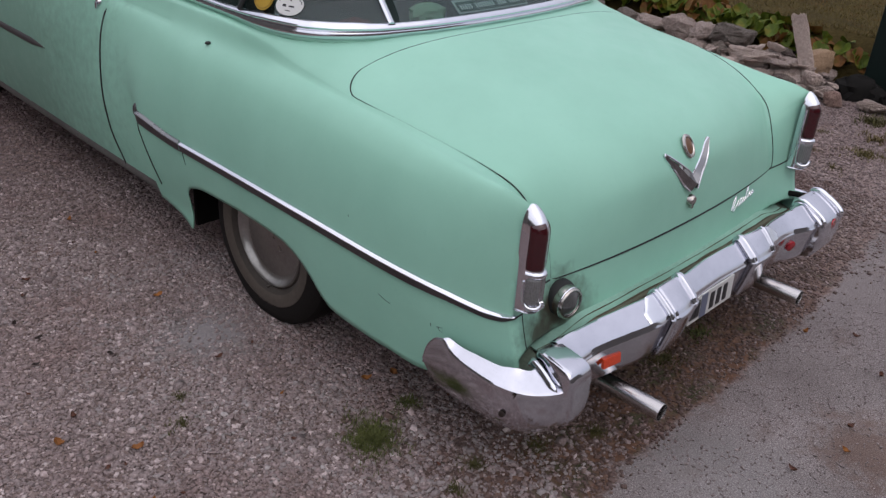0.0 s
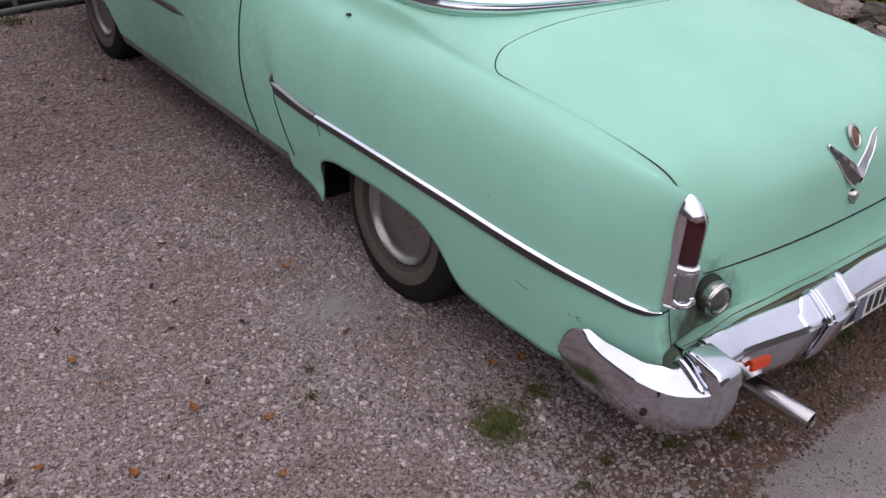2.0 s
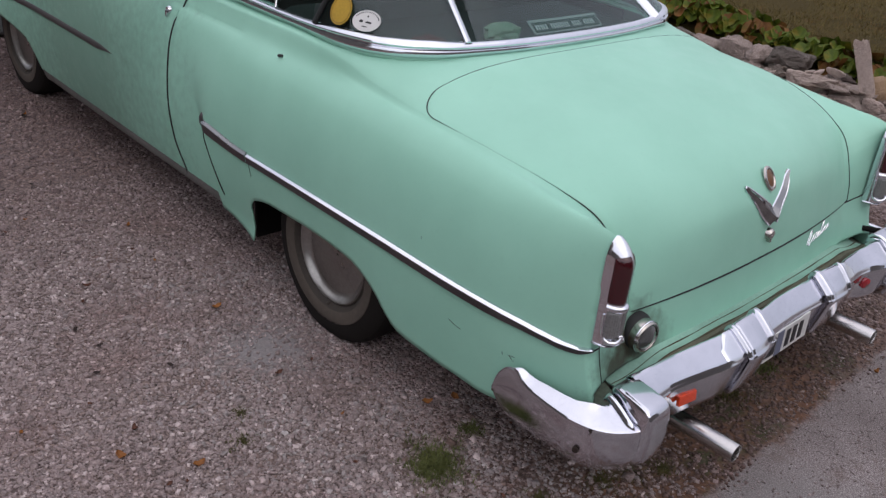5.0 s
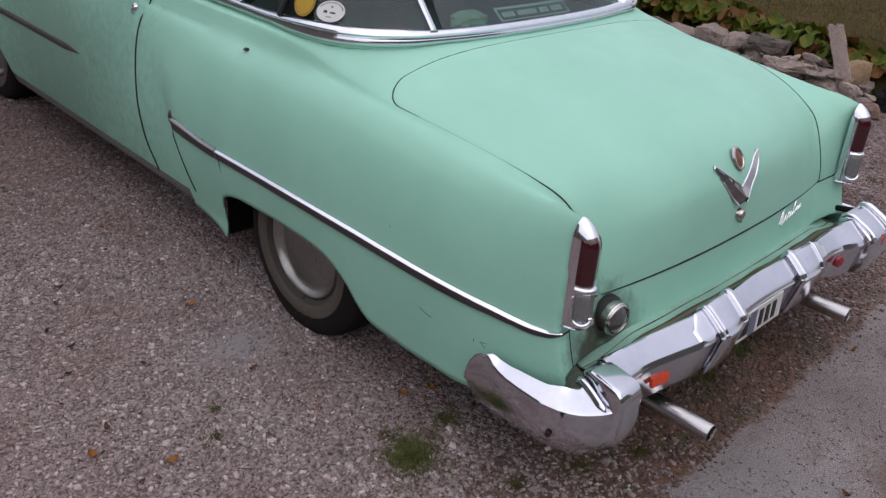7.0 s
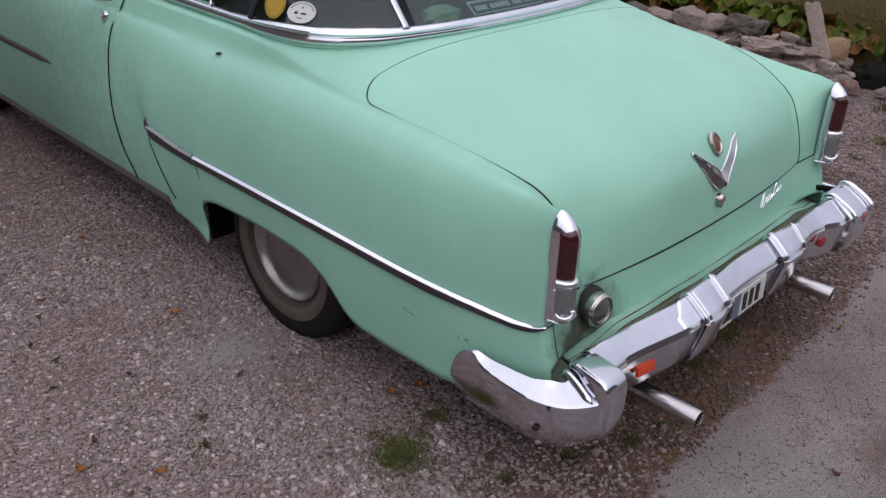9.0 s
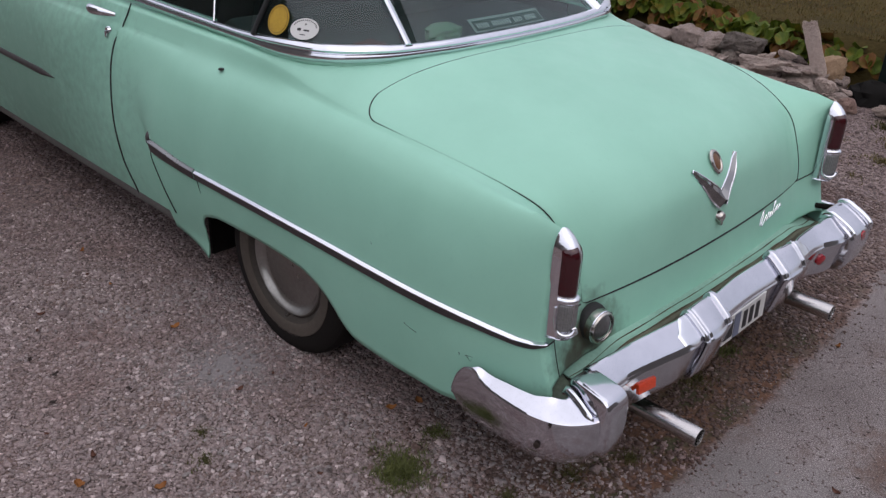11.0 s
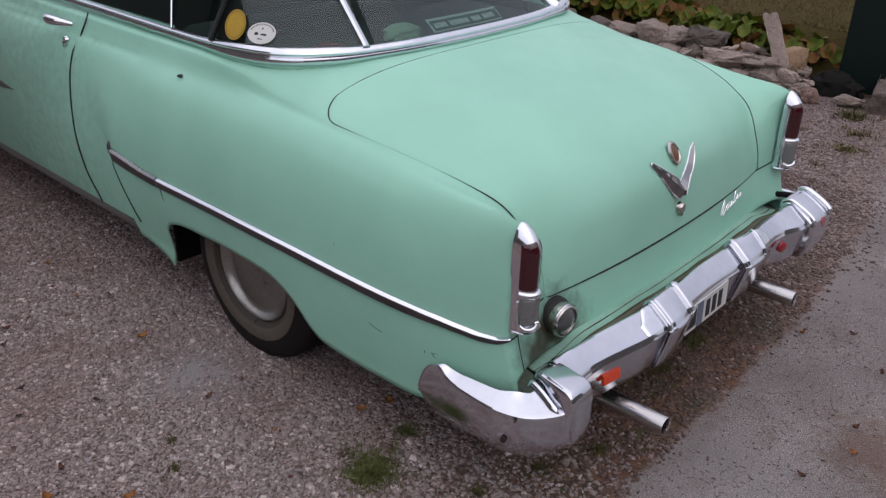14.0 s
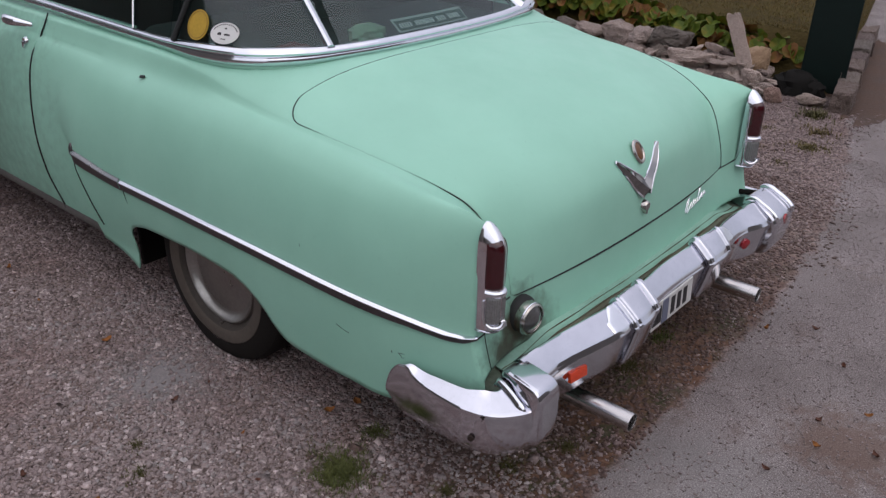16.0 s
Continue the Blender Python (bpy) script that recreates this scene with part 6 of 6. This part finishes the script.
STONE = make_stone("grey_stone", (0.27, 0.205, 0.180), (0.58, 0.465, 0.415))
PALE = make_stone("pale_stone", (0.52, 0.40, 0.350), (0.86, 0.705, 0.635))
DARK = make_stone("dark_stone", (0.100, 0.082, 0.070), (0.215, 0.178, 0.155))
PINK_DARK = make_stone("dark_pink_stone", (0.085, 0.058, 0.052), (0.19, 0.135, 0.12))
TAN = make_stone("tan_stone", (0.42, 0.255, 0.130), (0.66, 0.44, 0.26))
PINK = make_stone("pink_stone", (0.27, 0.155, 0.125), (0.44, 0.285, 0.24))


def stone_mesh(name, sx, sy, sz, seed, blocky=0.55, rough=0.27):
    """A broken stone: the hull of a few corners, with worn edges and an uneven skin."""
    r = random.Random(seed)
    bm = bmesh.new()
    for i in range(16 if blocky > 0.85 else 0):            # a squared block: eight worn corners, each split in two
        p = Vector(((i & 1) * 2 - 1, (i & 2) - 1, (i & 4) / 2 - 1)) * 0.92
        bm.verts.new(p * r.uniform(0.84, 1.0) + Vector((r.gauss(0, 0.05), r.gauss(0, 0.05), r.gauss(0, 0.05))))
    for i in range(0 if blocky > 0.85 else 22):
        p = Vector((r.gauss(0, 1), r.gauss(0, 1), r.gauss(0, 1))).normalized()
        m = max(abs(p.x), abs(p.y), abs(p.z))
        p = p * (1 - blocky) + p / m * 0.86 * blocky
        bm.verts.new(p * r.uniform(0.86, 1.04))
    hull = bmesh.ops.convex_hull(bm, input=bm.verts)
    bmesh.ops.delete(bm, geom=[v for v in hull["geom_interior"] if isinstance(v, bmesh.types.BMVert)], context="VERTS")
    bmesh.ops.dissolve_limit(bm, angle_limit=radians(14), verts=bm.verts, edges=bm.edges)
    bmesh.ops.bevel(bm, geom=bm.edges[:], offset=0.05, segments=1, affect="EDGES", profile=0.5)
    bmesh.ops.triangulate(bm, faces=bm.faces)
    fine = max(sx, sy, sz) > 0.17
    bmesh.ops.subdivide_edges(bm, edges=[e for e in bm.edges if e.calc_length() > 0.22], cuts=2, use_grid_fill=True)
    bmesh.ops.triangulate(bm, faces=bm.faces)
    if fine:
        bmesh.ops.subdivide_edges(bm, edges=[e for e in bm.edges if e.calc_length() > 0.16], cuts=1, use_grid_fill=True)
        bmesh.ops.triangulate(bm, faces=bm.faces)
        bmesh.ops.smooth_vert(bm, verts=bm.verts, factor=0.5, use_axis_x=True, use_axis_y=True, use_axis_z=True)
    for v in bm.verts:
        p = v.co * (1 + 0.5 * rough * noise.noise(v.co * 2.3 + Vector((seed, 0, 0))) + 0.45 * rough * noise.noise(v.co * 6 + Vector((0, seed, 0))) + 0.30 * rough * noise.noise(v.co * 15 + Vector((0, 0, seed))))
        v.co = Vector((p.x * sx, p.y * sy, p.z * sz)) / 2
    return bm


wall = thing("rubble_wall", "low tumbled wall of rough grey and tan stones", "stone wall", (4.1, 0.8, 0))


def lay(x, y, z, sx, sy, sz, material, seed, turn=(0, 0, 0), label="", blocky=0.55, rough=0.27):
    ob = part("stone", stone_mesh("stone", sx, sy, sz, seed, blocky, rough), material, wall, label, smooth=48)
    ob.matrix_basis = Matrix.Translation((x - 4.1, y - 0.8, z)) @ pose(0, 0, 0, *turn)
    return ob


lay(4.16, 0.93, 0.245, 0.26, 0.40, 0.17, DARK, 3, (3, -4, 6), "flat dark grey stone", 0.8)
lay(4.06, 0.288, 0.250, 0.075, 0.110, 0.62, PALE, 5, (-23, 5, 18), "tall narrow pale slab leaning among the stones", 0.9, 0.30)
lay(4.17, 0.225, 0.165, 0.26, 0.29, 0.37, TAN, 12, (0, 8, 20), "rounded tan stone", 0.25)
lay(3.98, 0.16, 0.085, 0.20, 0.24, 0.15, PALE, 17, (8, 12, 12), "pale broken block", 0.75)
lay(3.80, -0.10, 0.050, 0.17, 0.185, 0.125, PINK, 21, (0, 0, 30), "round pinkish stone", 0.15)
lay(3.90, -0.33, 0.045, 0.16, 0.24, 0.10, STONE, 25, (0, 5, 10), "low grey-green stone")
lay(3.93, 0.03, 0.05, 0.14, 0.18, 0.10, STONE, 27, (0, 5, 50))
lay(4.20, 1.42, 0.17, 0.30, 0.44, 0.24, STONE, 31, (6, -6, -8), "large rough grey stone")
lay(4.05, 1.22, 0.10, 0.26, 0.30, 0.20, STONE, 33, (0, 10, 14))
lay(4.02, 0.66, 0.11, 0.30, 0.46, 0.22, PALE, 36, (0, 16, 5), "broad pale broken stone", 0.7)
lay(4.12, 0.55, 0.235, 0.10, 0.19, 0.075, PALE, 38, (22, 8, 40), "small pale splinter", 0.7)
lay(3.95, 0.45, 0.16, 0.15, 0.26, 0.06, STONE, 41, (4, 10, 8), "thin flat stone", 0.8)
lay(3.95, 0.80, 0.07, 0.22, 0.26, 0.14, PALE, 44, (0, 10, 60))
lay(3.92, 0.52, 0.05, 0.18, 0.24, 0.12, STONE, 46, (0, 10, 20))
lay(3.92, 0.30, 0.05, 0.16, 0.20, 0.12, DARK, 48, (0, 0, 20))
r = random.Random(9)
for i in range(34):
    y = 0.95 + 0.13 * i * 0.9 + r.uniform(-0.05, 0.05)
    k = r.random()
    lay(4.05 + 0.16 * r.random() + 0.02 * max(0, y - 1), y, 0.06 + 0.15 * k, r.uniform(0.16, 0.34), r.uniform(0.18, 0.42), r.uniform(0.10, 0.20), (DARK, DARK, STONE, PINK_DARK)[i % 4], 60 + i, (r.uniform(-14, 14), r.uniform(-14, 14), r.uniform(0, 90)))
for i in range(8):
    lay(4.16 + 0.1 * r.random(), 0.15 + 0.13 * i, 0.08 + 0.08 * r.random(), 0.22, 0.26, 0.16, (STONE, DARK)[i % 2], 120 + i, (r.uniform(-14, 14), r.uniform(-14, 14), r.uniform(0, 90)))

# crumbled mortar and rubble under the loose stones
a = np.linspace(0, 1, 60)
mound = []
for u in a:
    y = 0.10 + 1.15 * u
    row = []
    for k in np.linspace(0, 1, 26):
        x = 3.84 + 0.34 * k
        crest = (0.185 + 0.03 * math.sin(9 * u)) * math.sin(math.pi * min(1.0, 0.08 + 0.95 * u)) ** 0.45
        z = crest * float(soft(0.0, 0.85, k)) + 0.045 * noise.noise((9 * x, 9 * y, 1.0)) + 0.025 * noise.noise((27 * x, 27 * y, 4.0)) + 0.010 * noise.noise((70 * x, 70 * y, 7.0)) - 0.03 * (k < 0.05)
        row.append((x - 4.1, y - 0.8, z))
    mound.append(row)
part("mortar_mound", grid(np.array(mound)), PALE, wall, "crumbled pale mortar and rubble")

# broken pieces and earth filling the gaps
r = random.Random(77)
for i in range(70):
    y = r.uniform(0.02, 1.15)
    k = r.random()
    lay(3.86 + 0.30 * k, y, 0.02 + 0.17 * k * float(soft(0.0, 0.3, y)) + 0.05 * r.random(), r.uniform(0.04, 0.13), r.uniform(0.05, 0.16), r.uniform(0.02, 0.06), (PALE, STONE, PALE, PINK_DARK, STONE)[i % 5], 300 + i, (r.uniform(-25, 25), r.uniform(-5, 30), r.uniform(0, 180)), blocky=0.8)

# low reddish kerb stones past the post
kerb = thing("stone_edging", "low reddish stone edging beside the lawn", "stone edging", (4.1, -0.62, 0))
for i in range(7):
    ob = part("stone", stone_mesh("stone", 0.41, 0.16, 0.26, 200 + i, 0.97, 0.16), (PINK_DARK, DARK, PINK_DARK)[i % 3], kerb, smooth=16)
    ob.matrix_basis = pose(-0.08 + 0.39 * i, 0.10 + 0.085 * i, 0.035 - 0.012 * (i % 2), 0, 0, 10 + 3 * (i % 3))
a = np.linspace(0, 2 * math.pi, 48, endpoint=False)
rim_r = np.array([1 + 0.45 * noise.noise((5 * math.cos(t), 5 * math.sin(t), 4.0)) for t in a])
rows = [[(5.1 + 1.45 * k * rr * math.cos(t), -0.45 + 0.33 * k * rr * math.sin(t) + 0.32 * k * math.cos(t), 0.012 - 0.009 * k) for t, rr in zip(a, rim_r)] for k in (0.001, 0.5, 0.9, 1.0)]
tagged(part("soil_strip", grid(rows, loop=True), plain("red_brown_soil", (0.085, 0.048, 0.032), 0.95, vary=0.4, scale=9, bump=0.5, depth=0.01)), "red-brown bare soil beside the edging", "soil", kind="structure")

# dark green post
gate_post = thing("gate_post", "broad dark green painted post standing by the stones", "post", (4.34, -0.255, 0), 16)
GREEN = plain("dark_green_paint", (0.005, 0.014, 0.012), 0.6, vary=0.25, scale=14)
GREEN.node_tree.nodes["Principled BSDF"].inputs["Specular IOR Level"].default_value = 0.22
part("post_shaft", box(0, 0, 0.90, 0.10, 0.325, 1.80, 0.012, 3), GREEN, gate_post)
part("post_cap", box(0, 0, 1.815, 0.14, 0.365, 0.04, 0.012, 2), GREEN, gate_post)
sack = thing("plastic_sack", "crumpled black plastic sack lying against the post", "sack", (4.12, -0.10, 0.0))
part("bag", move(geo_of(stone_mesh_soft(0.28, 0.34, 0.27, 3)), (0.05, -0.02, 0.03)), UNDER, sack)
part("bag_neck", move(geo_of(stone_mesh_soft(0.14, 0.16, 0.16, 6)), (-0.03, -0.19, 0.05)), UNDER, sack)


# bergenia: rosettes of round leaves on short stalks
def round_leaf(seed, size):
    r = random.Random(seed)
    V = [(0.0, 0.0, 0.0)]
    for ring, rad in ((1, 0.5), (2, 1.0)):
        for i in range(12):
            a = 2 * math.pi * i / 12
            k = rad * size * (1 + 0.10 * math.sin(2 * a + seed) + r.uniform(-0.05, 0.05)) * (0.80 if abs(a - math.pi) < 0.3 else 1)
            V.append((k * math.cos(a), 0.92 * k * math.sin(a), size * (0.16 * rad + 0.50 * rad * rad * abs(math.sin(a)) + 0.14 * math.sin(4 * a + seed) * rad * rad)))
    F = [(0, 1 + i, 1 + (i + 1) % 12) for i in range(12)] + [(1 + i, 13 + i, 13 + (i + 1) % 12, 1 + (i + 1) % 12) for i in range(12)]
    return np.array(V), F


LEAF_GREEN = make_leaf("bergenia_green", (0.016, 0.034, 0.003), (0.135, 0.185, 0.014), (0.20, 0.14, 0.015))
LEAF_AUTUMN = make_leaf("bergenia_autumn", (0.085, 0.034, 0.010), (0.23, 0.100, 0.022), (0.12, 0.10, 0.018))
leaf_data = []
for i in range(10):
    g = round_leaf(i, 0.060 + 0.005 * (i % 4))
    ob = part("leaf", g, LEAF_AUTUMN if i % 3 == 2 else LEAF_GREEN)
    leaf_data.append(ob.data)
    bpy.data.objects.remove(ob)
r = random.Random(21)
for i in range(15):
    y = 0.14 + 0.20 * i + r.uniform(-0.05, 0.05)
    x = 4.40 + 0.10 * r.random() + 0.03 * max(0, y)
    plant = thing("bergenia_plant", "bergenia clump with round green and orange leaves", "plant", (x, y, lawn_z(x, y) - 0.02), r.uniform(0, 360), "plants behind the stones")
    part("root_crown", move(lathe([(0.0, 0.06), (0.03, 0.05), (0.05, 0.0), (0.05, -0.03)], 10, "z")), SOIL, plant)
    autumn = r.random() < 0.34
    low = float(soft(0.75, 0.25, y))                       # the clumps by the post are sparse and low
    for j in range(int(40 - 22 * low)):
        a, d = r.uniform(0, 2 * math.pi), 0.03 + 0.17 * math.sqrt(r.random())
        h = (0.06 + 0.17 * r.random() - 0.35 * d * d / 0.19) * (1 - 0.45 * low)
        pick = (2, 5, 8)[r.randrange(3)] if (r.random() < (0.62 if autumn else 0.16)) else (0, 1, 3, 4, 6, 7, 9)[r.randrange(7)]
        ob = new("leaf", leaf_data[pick])
        ob.parent = plant
        ob.matrix_basis = Matrix.Translation((d * math.cos(a), d * math.sin(a), h)) @ pose(0, 0, 0, 0, 0, math.degrees(a)) @ pose(0, 0, 0, r.uniform(-30, 30), 15 + 190 * d + r.uniform(-25, 25), 0)

# black machine with grey bars, at the far end of the drive
machine = thing("garden_machine", "black garden machine with grey frame bars on the gravel", "machine", (-0.75, 4.75, 0))
MACHINE = plain("machine_black", (0.012, 0.013, 0.013), 0.45, vary=0.4, scale=8)
BAR_GREY = plain("machine_grey", (0.12, 0.125, 0.125), 0.5, metallic=0.3, vary=0.3, scale=12)
part("housing", move(geo_of(box(0, 0.30, 0.30, 1.25, 0.62, 0.50, 0.09, 4))), MACHINE, machine, "black housing")
part("skirt", box(0, 0.16, 0.055, 1.20, 0.60, 0.07, 0.03, 3), MACHINE, machine)
part("foot_rail", tube([(-0.62, -0.30, 0.022), (-0.2, -0.22, 0.035), (0.30, -0.14, 0.040), (0.48, -0.10, 0.06)], 0.024, 10), BAR_GREY, machine, "grey foot rail")
for x0, x1 in ((-0.30, -0.42), (0.02, -0.06), (0.17, 0.19)):
    part("bar", tube([(x0, -0.17, 0.04), (0.5 * (x0 + x1), -0.12, 0.25), (x1, -0.02, 0.50)], 0.022, 10), BAR_GREY, machine, "grey upright bar")
part("knob", move(geo_of(box(0.10, -0.19, 0.17, 0.03, 0.02, 0.05, 0.006))), CHROME, machine, "small bright catch")
